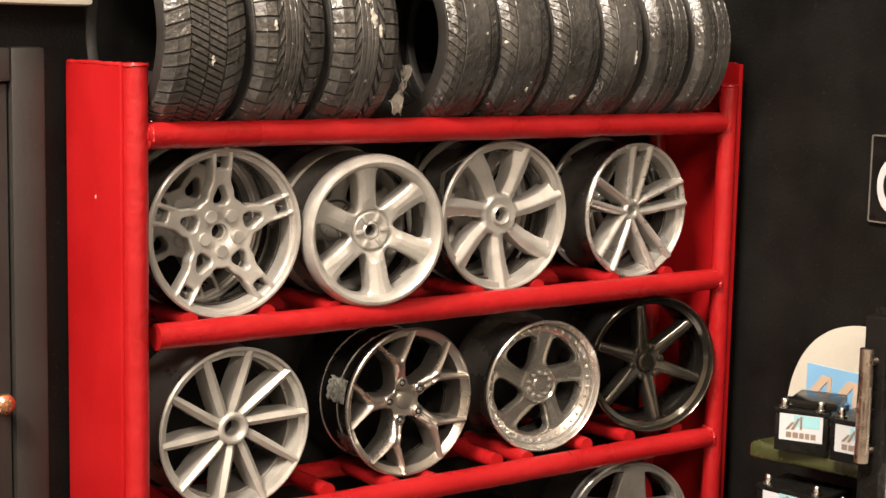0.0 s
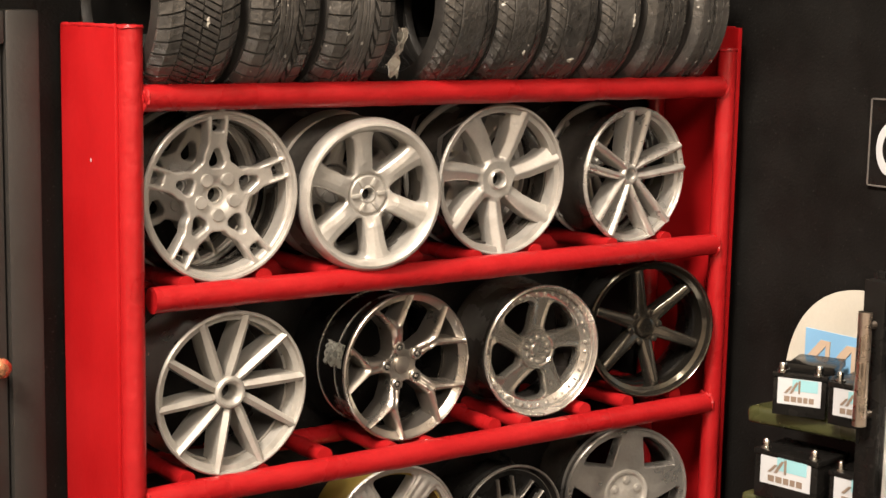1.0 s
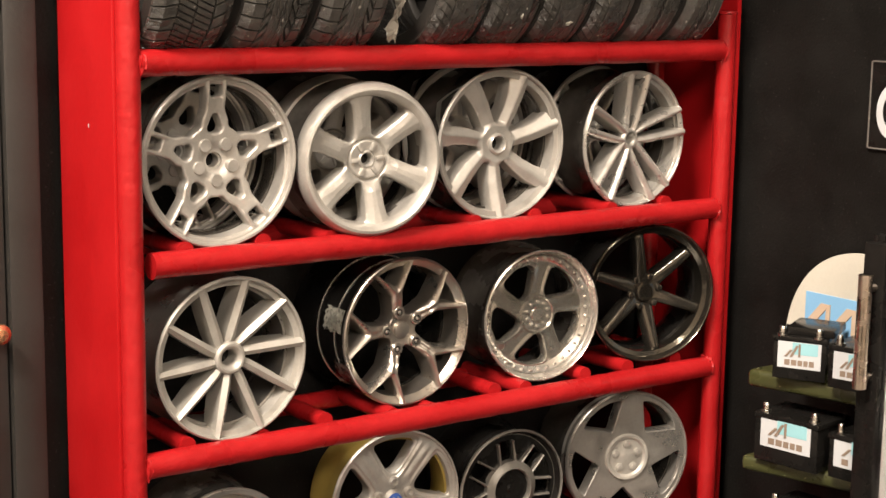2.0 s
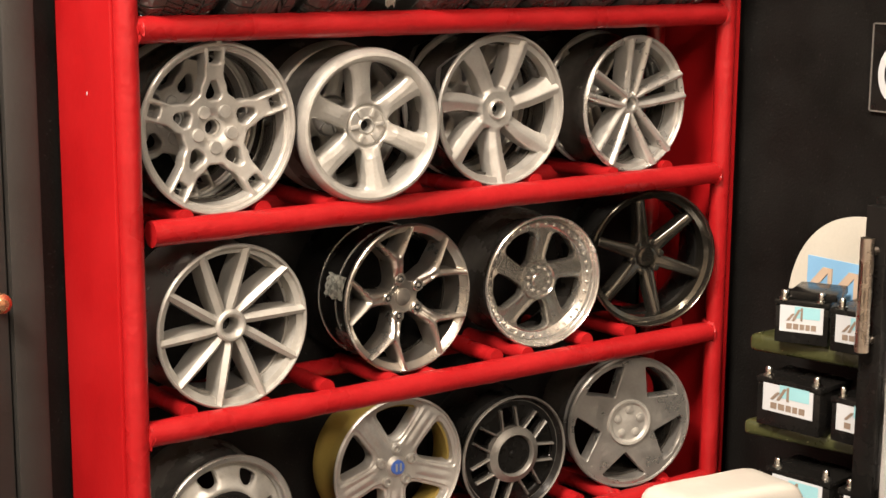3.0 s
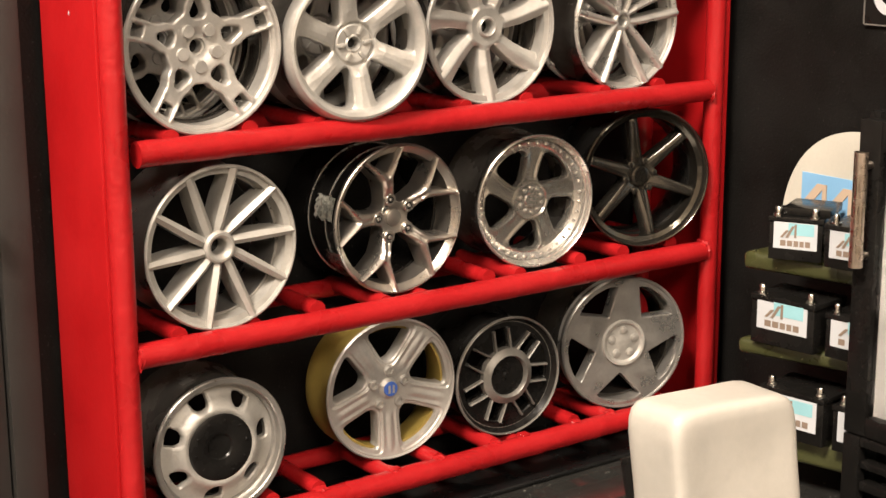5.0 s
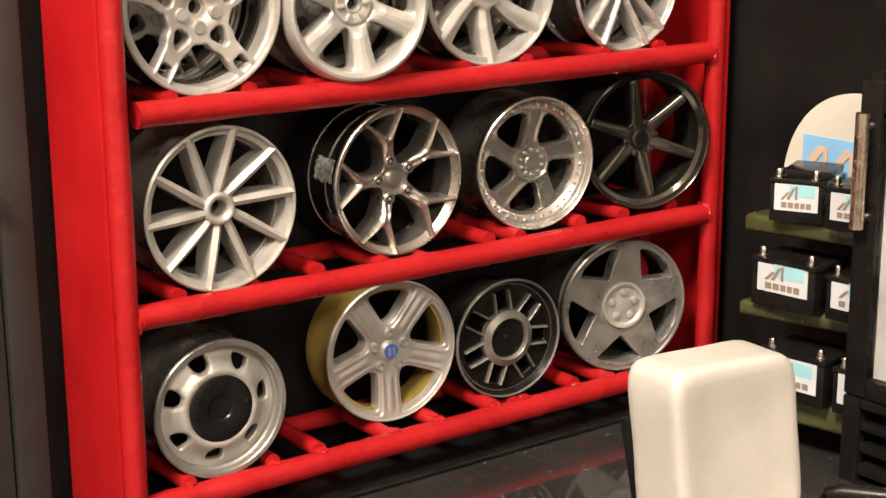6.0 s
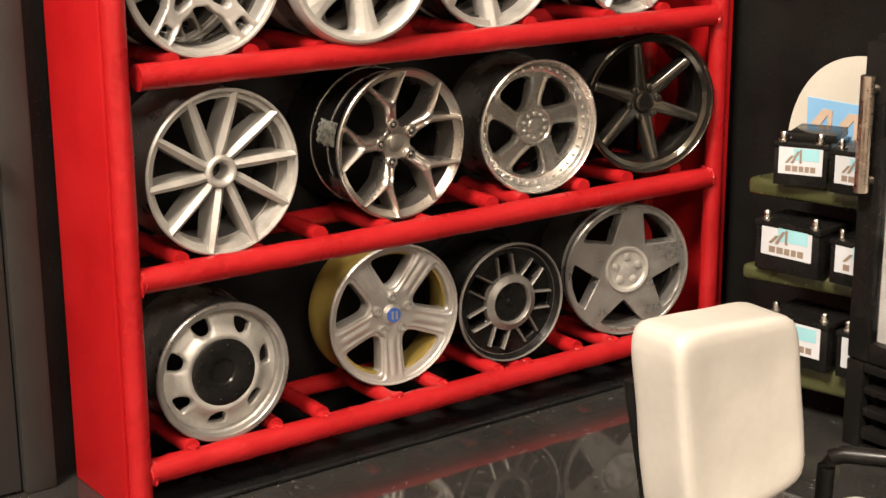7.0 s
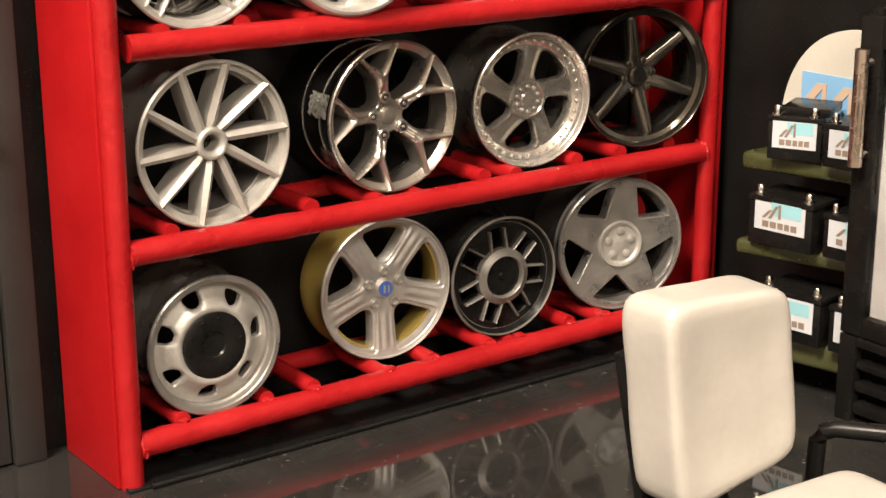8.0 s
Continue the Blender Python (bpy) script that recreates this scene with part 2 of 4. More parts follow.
def sector(bm, mid, half, r0, r1, hole, depth, thick, edge=0.0005, lift=0.0, seg=44):
    """A piece of a wheel's disc between two radii and two angles with a hole in it. hole: outline, along the radius and across it."""
    a = radians(mid)
    ca, sa = math.cos(a), math.sin(a)
    h = radians(half)
    cx = sum(p[0] for p in hole) / len(hole)
    cy = sum(p[1] for p in hole) / len(hole)

    def out_to_hole(dx, dy):
        best = 1e9
        for (x0, y0), (x1, y1) in zip(hole, hole[1:] + hole[:1]):
            ex, ey = x1 - x0, y1 - y0
            den = dx * ey - dy * ex
            if abs(den) > 1e-15:
                t = ((x0 - cx) * ey - (y0 - cy) * ex) / den
                u = ((x0 - cx) * dy - (y0 - cy) * dx) / den
                if t > 0 and -1e-6 <= u <= 1 + 1e-6:
                    best = min(best, t)
        return best

    def out_to_edge(dx, dy):
        best = 1e9
        for sign in (1, -1):
            nx, ny = -math.sin(sign * h), math.cos(sign * h)
            den = dx * nx + dy * ny
            if sign * den > 1e-12:
                best = min(best, -(cx * nx + cy * ny) / den)
        for rad in (r0, r1):
            b = cx * dx + cy * dy
            disc = b * b - (cx * cx + cy * cy - rad * rad)
            if disc > 0:
                for t in (-b - math.sqrt(disc), -b + math.sqrt(disc)):
                    if t > 1e-9 and (rad == r1 or t < best):
                        best = min(best, t)
                        break
        return best

    angs = [2 * math.pi * k / seg for k in range(seg)]
    for rad in (r0, r1):
        for sign in (1, -1):
            for q in range(9):
                t_ = sign * h * q / 8
                angs.append(math.atan2(rad * math.sin(t_) - cy, rad * math.cos(t_) - cx) % (2 * math.pi))
    angs = sorted({round(q, 7) for q in angs})
    front, back = [], []
    for ph in angs:
        dx, dy = math.cos(ph), math.sin(ph)
        d0, d1 = out_to_hole(dx, dy), out_to_edge(dx, dy)
        d1 = max(d1, d0 + 1e-5)
        e = min(edge, (d1 - d0) * 0.4)
        line, lb = [], []
        for k, (d, dy_) in enumerate(((d0, edge), (d0 + e, -lift), (d0 + e * 2.2, -lift if lift else 0.0), (min(d0 + e * 3.4, d1), 0.0), ((d0 + d1) / 2 + e, 0.0), (d1, 0.0))):
            d = min(d, d1)
            x, y = cx + dx * d, cy + dy * d
            r = math.hypot(x, y)
            th = math.atan2(y, x)
            X, Z = x * ca - y * sa, x * sa + y * ca
            line.append(bm.verts.new((X, depth(r, th) + dy_, Z)))
            if k in (0, 5):
                lb.append(bm.verts.new((X, depth(r, th) + thick, Z)))
        front.append(line)
        back.append(lb)
    n = len(angs)
    for i in range(n):
        j = (i + 1) % n
        for k in range(5):
            bm.faces.new((front[i][k], front[j][k], front[j][k + 1], front[i][k + 1]))
        bm.faces.new((front[i][0], back[i][0], back[j][0], front[j][0]))
        bm.faces.new((back[i][0], back[i][1], back[j][1], back[j][0]))
    return bm


# ---- the room and the walls of the display ----
def slab(name, x0, x1, y0, y1, z0, z1, mat, label, category, bevel=0.0):
    return tagged(part(name, box(bmesh.new(), x0, x1, y0, y1, z0, z1, bevel), mat, smooth=0), label, category, kind="structure")


slab("ground", -1.6, 1.6, -1.8, 1.4, -0.06, -0.014, TABLE, "plain brown table top under the display", "table top")
slab("wall_room_back", -1.6, 1.6, 1.2, 1.25, -0.014, 1.5, PLASTER, "plain warm plaster room wall", "wall")
slab("wall_room_front", -1.6, 1.6, -1.75, -1.7, -0.014, 1.5, PLASTER, "plain warm plaster room wall", "wall")
slab("wall_room_left", -1.55, -1.5, -1.7, 1.2, -0.014, 1.5, PLASTER, "plain warm plaster room wall", "wall")
slab("wall_room_right", 1.5, 1.55, -1.7, 1.2, -0.014, 1.5, PLASTER, "plain warm plaster room wall", "wall")
slab("ceiling", -1.6, 1.6, -1.8, 1.4, 1.5, 1.55, PLASTER, "plain light room ceiling", "ceiling")

slab("floor", -0.5, 0.262, -0.62, 0.0435, -0.014, 0.0, FLOOR, "dark glossy dusty floor of the display", "floor")
slab("wall_back", -0.5, 0.274, 0.0435, 0.0555, -0.014, 0.42, WALL, "black painted wall behind the wheel rack", "wall")
slab("wall_right", 0.262, 0.274, -0.62, 0.0435, -0.014, 0.42, WALL, "black painted wall beside the battery shelves", "wall")

# door in the back wall
door = thing("door_1", pose(-0.0145, 0.0435, 0), "dark grey painted door with a copper knob", "door", kind="structure")
part("door_frame", box(bmesh.new(), -0.0094, 0.0016, -0.0075, 0, 0, 0.2248, 0.0014), DOOR, door)
part("door_frame", box(bmesh.new(), -0.0712, -0.0094, -0.0073, 0, 0.2142, 0.2246, 0.0012), DOOR, door)
part("door_frame", box(bmesh.new(), -0.0824, -0.0712, -0.0075, 0, 0, 0.2248, 0.0012), DOOR, door)
part("door_leaf", box(bmesh.new(), -0.0708, -0.0100, -0.0055, -0.0005, 0.001, 0.2136, 0.0006), DOOR, door)
bm = bmesh.new()
lathe(bm, [(0.0001, -0.009), (0.0018, -0.0088), (0.0031, -0.0075), (0.0033, -0.0062), (0.0026, -0.005), (0.0012, -0.004), (0.0012, 0.0), (0.0001, 0.0)], 24, False)
part("knob", bm, COPPER, door, "copper door knob", m=pose(-0.0147, -0.0055, 0.1157))

# cream board on the wall above the door
bm = bmesh.new()
box(bm, -0.09, 0.0008, 0.030, 0.0434, 0.2375, 0.262, 0.0022)
tagged(part("trim_above_door", bm, CREAM), "cream board fixed to the wall above the door", "trim", kind="structure")

# ---- the wheel rack ----
RW, R_T = 0.2495, 0.0037
ZB = (0.1996, 0.1385, 0.0761, 0.0135)
rack = thing("wheel_rack", pose(0, 0, 0), "red painted metal wheel rack with tube uprights and rails", "rack")
rng = random.Random(4)
for x, y in ((0, 0), (RW, 0), (0, 0.0385), (RW, 0.0385)):
    part("upright", rod(bmesh.new(), (x, y, 0), (x, y, (0.2202 if x == 0 else 0.2135) if y == 0 else 0.2), R_T, 24, 0.012, rng, 14), RED, rack)
for x0, x1, y0, z1 in ((-0.0048, -0.0034, 0.0006, 0.2206), (RW + 0.0036, RW + 0.0058, -0.0018, 0.2222)):
    bm = box(bmesh.new(), x0, x1, y0, 0.0398, 0.0002, z1, 0.0004)
    part("side_panel", bm, RED_PANEL, rack)
for k, z in enumerate(ZB):
    x0 = 0.0062 if k == 1 else 0.003
    part("front_rail", rod(bmesh.new(), (x0, 0, z), (RW - 0.003, 0, z - (0.001 if k == 2 else 0)), 0.0041, 22, 0.034 if k == 3 else 0.024, rng, 60), RED, rack)
    part("back_rail", rod(bmesh.new(), (0.003, 0.0365, z), (RW - 0.003, 0.0365, z), 0.0033, 18, 0.02, rng, 20), RED, rack)
for x0, z1 in ((-0.0041, 0.2204), (RW + 0.0047, 0.222)):
    part("paint_edge", rod(bmesh.new(), (x0, 0.001, z1), (x0, 0.0393, z1), 0.0008, 10, 0.14, rng, 60), RED, rack)
for x0 in (0, RW):
    bm = bmesh.new()
    lathe(bm, [(0.0, 0.0), (0.0034, 0.0), (0.0041, 0.0005), (0.0038, 0.0012), (0.002, 0.0014), (0.0, 0.0013)], 20, False, axis="z")
    for v in bm.verts:
        v.co.z += 0.0005 * noise.noise(v.co * 700)
    part("end_cap", bm, RED, rack, m=pose(x0, 0, 0.2198 if x0 == 0 else 0.2131))
for y, z, hy, hz in ((0.0178, 0.1800, 0.00025, 0.0006),):
    part("paint_chip", box(bmesh.new(), -0.00492, -0.0047, y - hy, y + hy, z - hz, z + hz, 0.0001), PAPER, rack, "pale chip in the red paint")
part("base_bead", rod(bmesh.new(), (0.004, -0.0052, 0.0011), (RW - 0.004, -0.0052, 0.0011), 0.001, 10, 0.1, rng, 40), BASE, rack, "black bead along the front of the base")
part("base_board", box(bmesh.new(), -0.0033, RW + 0.0033, -0.0046, 0.041, 0.0001, 0.0011, 0.0002), BASE, rack, "black board under the rack")



def blob(a, b, c, seed):
    """A lump of thick paint over a joint."""
    bm = bmesh.new()
    bmesh.ops.create_icosphere(bm, subdivisions=3, radius=1.0)
    for v in bm.verts:
        k = 1 + 0.45 * noise.noise(v.co * 2.3 + Vector((seed, 0, 0)))
        v.co = Vector((v.co.x * a * k, v.co.y * b * k, v.co.z * c * k))
    return bm


for k, z in enumerate(ZB):
    for x, side in ((0.0036, 1), (RW - 0.0036, -1)):
        if k == 1 and side == 1:
            continue
        part("paint_blob", blob(0.0017, 0.0037, 0.0041, 7 * k + side), RED, rack, m=pose(x, -0.0004, z - 0.0003))


# ---- wheels ----
def rim(parent, R, L, lip, dish, lip_mat, barrel_mat, step=0.0, seg=84, well=0.006, fat=False, flange=0.0034, flat=False):
    """The outer lip (its width and the depth it falls inwards), its inner wall, and the barrel of a wheel."""
    d = dish + well
    if fat:
        front = [(R - lip, dish), (R - lip * 0.86, dish * 0.45), (R - lip * 0.72, 0.0), (R - lip * 0.55, -0.0006), (R - lip * 0.36, -0.0004), (R - lip * 0.18, 0.0007), (R - lip * 0.06, 0.0024), (R, 0.0044)]
    elif flat:
        front = [(R - lip, dish + 0.0008), (R - lip * 0.96, 0.0005), (R - lip * 0.8, 0.0001), (R - 0.0006, 0.0), (R - 0.0002, 0.0003), (R, 0.0008)]
    else:
        front = [(R - lip, dish), (R - lip * 0.55, dish * 0.35 + step), (R - 0.0011, 0.0004), (R - 0.0007, 0.0), (R - 0.0002, 0.0003), (R, 0.0008)]
    bm = bmesh.new()
    lathe(bm, front + ([(R - 0.0002, 0.0052), (R - 0.0014, 0.006)] if fat else [(R - 0.0001, 0.0012), (R - 0.0013, 0.0018), (R - 0.0022, 0.0032)]) + [(R - 0.0026, d), (R - max(lip, flange), d), (R - max(lip, flange - 0.0004) - 0.0001, dish + 0.0012)], seg)
    part("rim_lip", bm, lip_mat, parent)
    bm = bmesh.new()
    lathe(bm, [(R - 0.0012, 0.0017), (R - 0.0017, 0.005), (R - 0.0024, 0.0085), (R - 0.0024, L - 0.007), (R - 0.0012, L - 0.004), (R - 0.0003, L - 0.002), (R - 0.0003, L), (R - 0.0018, L),
               (R - 0.004, L - 0.006), (R - 0.0042, d + 0.003), (R - 0.0042, d + 0.0002), (R - 0.0024, d + 0.0002), (R - 0.002, 0.0055)], seg)
    part("barrel", bm, barrel_mat, parent)


def hub(parent, r, bore, y0, y1, mat, name="hub", dome=0.0006, seg=40):
    bm = bmesh.new()
    lathe(bm, [(bore, y1), (bore, y0 + 0.0012), (bore + 0.0006, y0), (r - 0.0012, y0 + dome * 0.3), (r, y0 + dome + 0.0006), (r, y1)], seg)
    part(name, bm, mat, parent)
    # A black disc closes the open bore and gives it its shade.
    bm = bmesh.new()
    lathe(bm, [(0.0, y0 + 0.004), (bore, y0 + 0.004), (bore, y0 + 0.0065), (0.0, y0 + 0.0065)], 24)
    bmesh.ops.remove_doubles(bm, verts=bm.verts, dist=1e-7)
    part("bore", bm, BLACK, parent)


def nuts(parent, n, at, turn, r, y0, y1, mat, name="wheel_nut", sides=14, flat=False, ring=False):
    """n alike nuts on a circle: domed, flat topped, or with a sunk middle."""
    top = [(0.0, y0), (r * 0.55, y0), (r * 0.62, y0 + 0.0002), (r * 0.95, y0 + 0.0003), (r, y0 + 0.0006)]
    if flat:
        top = [(0.0, y0), (r * 0.9, y0), (r, y0 + 0.0003)]
    if ring:
        top = [(0.0, y0 + 0.001), (r * 0.46, y0 + 0.001), (r * 0.54, y0), (r * 0.82, y0), (r, y0 + 0.0005)]
    first = None
    for k in range(n):
        a = radians(turn + 360 * k / n)
        m = pose(at * math.cos(a), 0, at * math.sin(a), 0, -math.degrees(a), 0)
        if first is None:
            bm = bmesh.new()
            lathe(bm, top + [(r, y1), (0.0, y1)], sides)
            bmesh.ops.remove_doubles(bm, verts=bm.verts, dist=1e-7)
            first = part(name, bm, mat, parent, m=m)
        else:
            same_part(name, first, parent, m)


def spokes(parent, turns, stations, mat, bev=0.0004, name="spoke"):
    first = None
    for t in turns:
        m = pose(0, 0, 0, 0, -t, 0)
        if first is None:
            bm = bmesh.new()
            spoke(bm, 0, stations, bev)
            first = part(name, bm, mat, parent, m=m)
        else:
            same_part(name, first, parent, m)


def disc(parent, pieces, mat, name="centre_disc"):
    bm = bmesh.new()
    for kw in pieces:
        sector(bm, **kw)
    bmesh.ops.remove_doubles(bm, verts=bm.verts, dist=2e-6)
    part(name, bm, mat, parent, smooth=40)


def smax(a, b, k):
    """The larger of two fields with a rounded join."""
    h = np.clip(0.5 + 0.5 * (a - b) / k, 0, 1)
    return b * (1 - h) + a * h + k * h * (1 - h)


def bar_field(u, v, line):
    """How far inside a tapering bar through points (along, across, half width) each place lies."""
    out = None
    for (u0, v0, w0), (u1, v1, w1) in zip(line, line[1:]):
        du, dv = u1 - u0, v1 - v0
        t = np.clip(((u - u0) * du + (v - v0) * dv) / (du * du + dv * dv), 0, 1)
        f = w0 + (w1 - w0) * t - np.hypot(u - u0 - du * t, v - v0 - dv * t)
        out = f if out is None else np.maximum(out, f)
    return out


def cast(parent, R, n, turn, bars, holes, hub_r, rim_r, depth, thick, mat, name="spoke_disc", join=0.09, edge=0.05, drop=0.0008, r0=0.1, r1=0.96, na=240, nr=52):
    """A cast wheel face: n arms of tapering bars with rounded joins to hub and rim, holes, and rounded edges. Lengths over R."""
    step = 2 * math.pi / n

    def field(x, z):
        r, th = np.hypot(x, z), np.arctan2(z, x) - radians(turn)
        th = (th + step / 2) % step - step / 2
        f = smax(hub_r - r, r - rim_r, join)
        for k in (-1, 0, 1):
            u, v = r * np.cos(th + k * step), r * np.sin(th + k * step)
            for line in bars:
                f = smax(f, bar_field(u, v, line), join * 0.6)
            for line in holes:
                f = np.minimum(f, -bar_field(u, v, line))
        return f

    rr, aa = np.meshgrid(np.linspace(r0, r1, nr), np.linspace(0, 2 * math.pi, na, endpoint=False), indexing="ij")
    x, z = rr * np.cos(aa), rr * np.sin(aa)
    f = field(x, z)
    keep = f > 0
    for _ in range(3):
        g = field(x, z)
        gx, gz = (field(x + 1e-4, z) - g) / 1e-4, (field(x, z + 1e-4) - g) / 1e-4
        q = np.where(keep, 0, g / np.maximum(gx * gx + gz * gz, 0.05))
        x, z = x - np.clip(q * gx, -0.03, 0.03), z - np.clip(q * gz, -0.03, 0.03)
    g = np.where(keep, np.maximum(field(x, z), 0), 0)
    r, th = np.hypot(x, z), np.arctan2(z, x) - radians(turn)
    th = (th + step / 2) % step - step / 2
    y = depth(r, r * np.sin(th), g) + drop * (1 - np.clip(g / edge, 0, 1)) ** 2
    bm = bmesh.new()
    vs = {}

    def vert(i, j):
        if (i, j) not in vs:
            vs[i, j] = bm.verts.new((x[i, j] * R, y[i, j], z[i, j] * R))
        return vs[i, j]

    for i in range(nr - 1):
        for j in range(na):
            q = ((i, j), (i + 1, j), (i + 1, (j + 1) % na), (i, (j + 1) % na))
            if any(keep[c] for c in q):
                bm.faces.new([vert(*c) for c in q])
    back = {}
    for e in [e for e in bm.edges if len(e.link_faces) == 1]:
        for v in e.verts:
            if v not in back:
                k = min(1.0, (R - 0.003) / max(1e-6, math.hypot(v.co.x, v.co.z)))
                back[v] = bm.verts.new((v.co.x * k, v.co.y + thick, v.co.z * k))
        bm.faces.new((e.verts[0], e.verts[1], back[e.verts[1]], back[e.verts[0]]))
    bmesh.ops.dissolve_degenerate(bm, edges=bm.edges, dist=2e-6)
    return part(name, bm, mat, parent, smooth=48)


def wheel_a(w, R, L):
    """Five forked spokes with slots and small windows."""
    rim(w, R, L, 0.0016, 0.0012, SILVER_WARM, BARREL_GREY, flat=True)
    slot = [(0.775, -0.036, 0.036), (0.775, 0.036, 0.036), (0.865, 0.042, 0.036), (0.865, -0.042, 0.036), (0.775, -0.036, 0.036)]
    window = [(0.385, -0.032, 0.066), (0.385, 0.032, 0.066), (0.5, 0.0, 0.05), (0.385, -0.032, 0.066)]
    cast(w, R, 5, 91, [[(0.2, 0, 0.18), (0.44, 0, 0.17), (0.6, 0, 0.122), (0.95, 0, 0.138)]], [window, slot], 0.42, 0.9,
         lambda r, c, g: 0.0010 + 0.0036 * (1 - r) ** 0.8 - 0.0004 * np.exp(-((np.abs(c) - 0.105) / 0.02) ** 2) * np.clip((r - 0.66) / 0.06, 0, 1) * np.clip((0.96 - r) / 0.06, 0, 1) + 0.0009 * np.exp(-((r - 0.12) / 0.07) ** 2),
         0.0046, SILVER_WARM, edge=0.022, drop=0.0005, join=0.075, na=440, nr=104)
    hub(w, 0.125 * R, 0.085 * R, 0.0062, 0.011, SILVER_GREY)
    nuts(w, 5, 0.225 * R, 55, 0.078 * R, 0.0031, 0.006, SILVER_WARM, flat=True)
    bm = box(bmesh.new(), -0.0009, 0.0009, -0.0002, 0.0016, R - 0.0006, R + 0.0005, 0.0002)
    part("mould_tab", bm, SILVER_WARM, w)


def wheel_b(w, R, L):
    """Six broad swept blades that run into a rounded lip."""
    rim(w, R, L, 0.0046, 0.0026, SILVER_WARM, BARREL_PALE, fat=True)
    cast(w, R, 6, 99, [[(0.1, 0.01, 0.13), (0.4, 0.01, 0.125), (0.62, 0.0, 0.13), (0.86, -0.01, 0.16)]], [], 0.27, 0.83,
         lambda r, c, g: 0.0021 + 0.0036 * (1 - r) - 0.003 * c * r - 0.0007 * np.clip(g, 0, 0.1) / 0.1 * np.clip((r - 0.3) / 0.12, 0, 1) + 0.0011 * np.exp(-((r - 0.265) / 0.016) ** 2), 0.0066, SILVER_WARM, r1=0.875, join=0.15, edge=0.035, drop=0.0006, na=420, nr=96)
    hub(w, 0.15 * R, 0.07 * R, 0.0048, 0.012, SILVER_WARM)
    for k in range(6):
        a = radians(65 + 60 * k)
        bm = box(bmesh.new(), 0.12 * R, 0.235 * R, 0.0041, 0.0075, -0.026 * R, 0.026 * R, 0.0004)
        part("hub_fin", bm, SILVER_WARM, w, m=pose(0, 0, 0, 0, -math.degrees(a), 0))


def wheel_c(w, R, L):
    """Seven wide creased spokes that reach the thin lip."""
    rim(w, R, L, 0.0012, 0.001, SILVER_WARM, BARREL_GREY, flat=True)
    cast(w, R, 7, 67, [[(0.12, 0.0, 0.08), (0.3, -0.022, 0.096), (0.5, -0.03, 0.108), (0.7, -0.014, 0.12), (0.85, 0.016, 0.134), (0.96, 0.045, 0.148)]], [], 0.27, 0.955,
         lambda r, c, g: 0.0004 + 0.0040 * (1 - r) ** 0.9 + 0.0022 * np.sqrt((c + 0.035 - 0.06 * np.clip(r - 0.5, 0, 1)) ** 2 + 0.0004) / 0.13 * np.clip((r - 0.24) / 0.06, 0, 1),
         0.0066, SILVER_WARM, join=0.03, edge=0.012, drop=0.0002, r1=0.965, na=440, nr=104)
    bm = bmesh.new()
    lathe(bm, [(0.085 * R, 0.011), (0.085 * R, 0.0042), (0.1 * R, 0.0029), (0.115 * R, 0.0026), (0.13 * R, 0.003), (0.14 * R, 0.0036), (0.14 * R, 0.011)], 44)
    part("hub", bm, SILVER_WARM, w)
    # black disc for the shade in the open bore
    bm = bmesh.new()
    lathe(bm, [(0.001, 0.0075), (0.086 * R, 0.0075), (0.086 * R, 0.0095), (0.001, 0.0095)], 24)
    part("bore", bm, BLACK, w)


def wheel_d(w, R, L):
    """Five pairs of slim spokes with blocks on the lip."""
    rim(w, R, L, 0.0016, 0.0012, SILVER, BARREL_GREY, flat=True)
    pair = [[(0.1, sgn * 0.06, 0.05), (0.3, sgn * 0.1, 0.056), (0.6, sgn * 0.136, 0.058), (0.95, sgn * 0.172, 0.062)] for sgn in (-1, 1)]
    cast(w, R, 5, 87, pair, [], 0.17, 0.955,
         lambda r, c, g: 0.0002 + 0.0044 * np.clip(1 - r, 0, 1) ** 1.1 - 0.0016 * (1 - (1 - np.clip(g, 0, 0.06) / 0.06) ** 2), 0.0066, SILVER, join=0.025, edge=0.01, drop=0.0002, r1=0.965, na=440, nr=104)
    st = [(0.9 * R, 0, 0.18 * R, 0.0006, 0.0016, 0, 0), (0.955 * R, 0, 0.19 * R, -0.0002, 0.0016, 0, 0), (0.977 * R, 0, 0.19 * R, 0.0002, 0.0016, 0, 0)]
    spokes(w, [87 + 72 * k for k in range(5)], st, SILVER, 0.0004, "lip_block")
    hub(w, 0.15 * R, 0.07 * R, 0.0032, 0.011, SILVER)
    nuts(w, 5, 0.185 * R, 51, 0.055 * R, 0.0026, 0.007, SILVER)


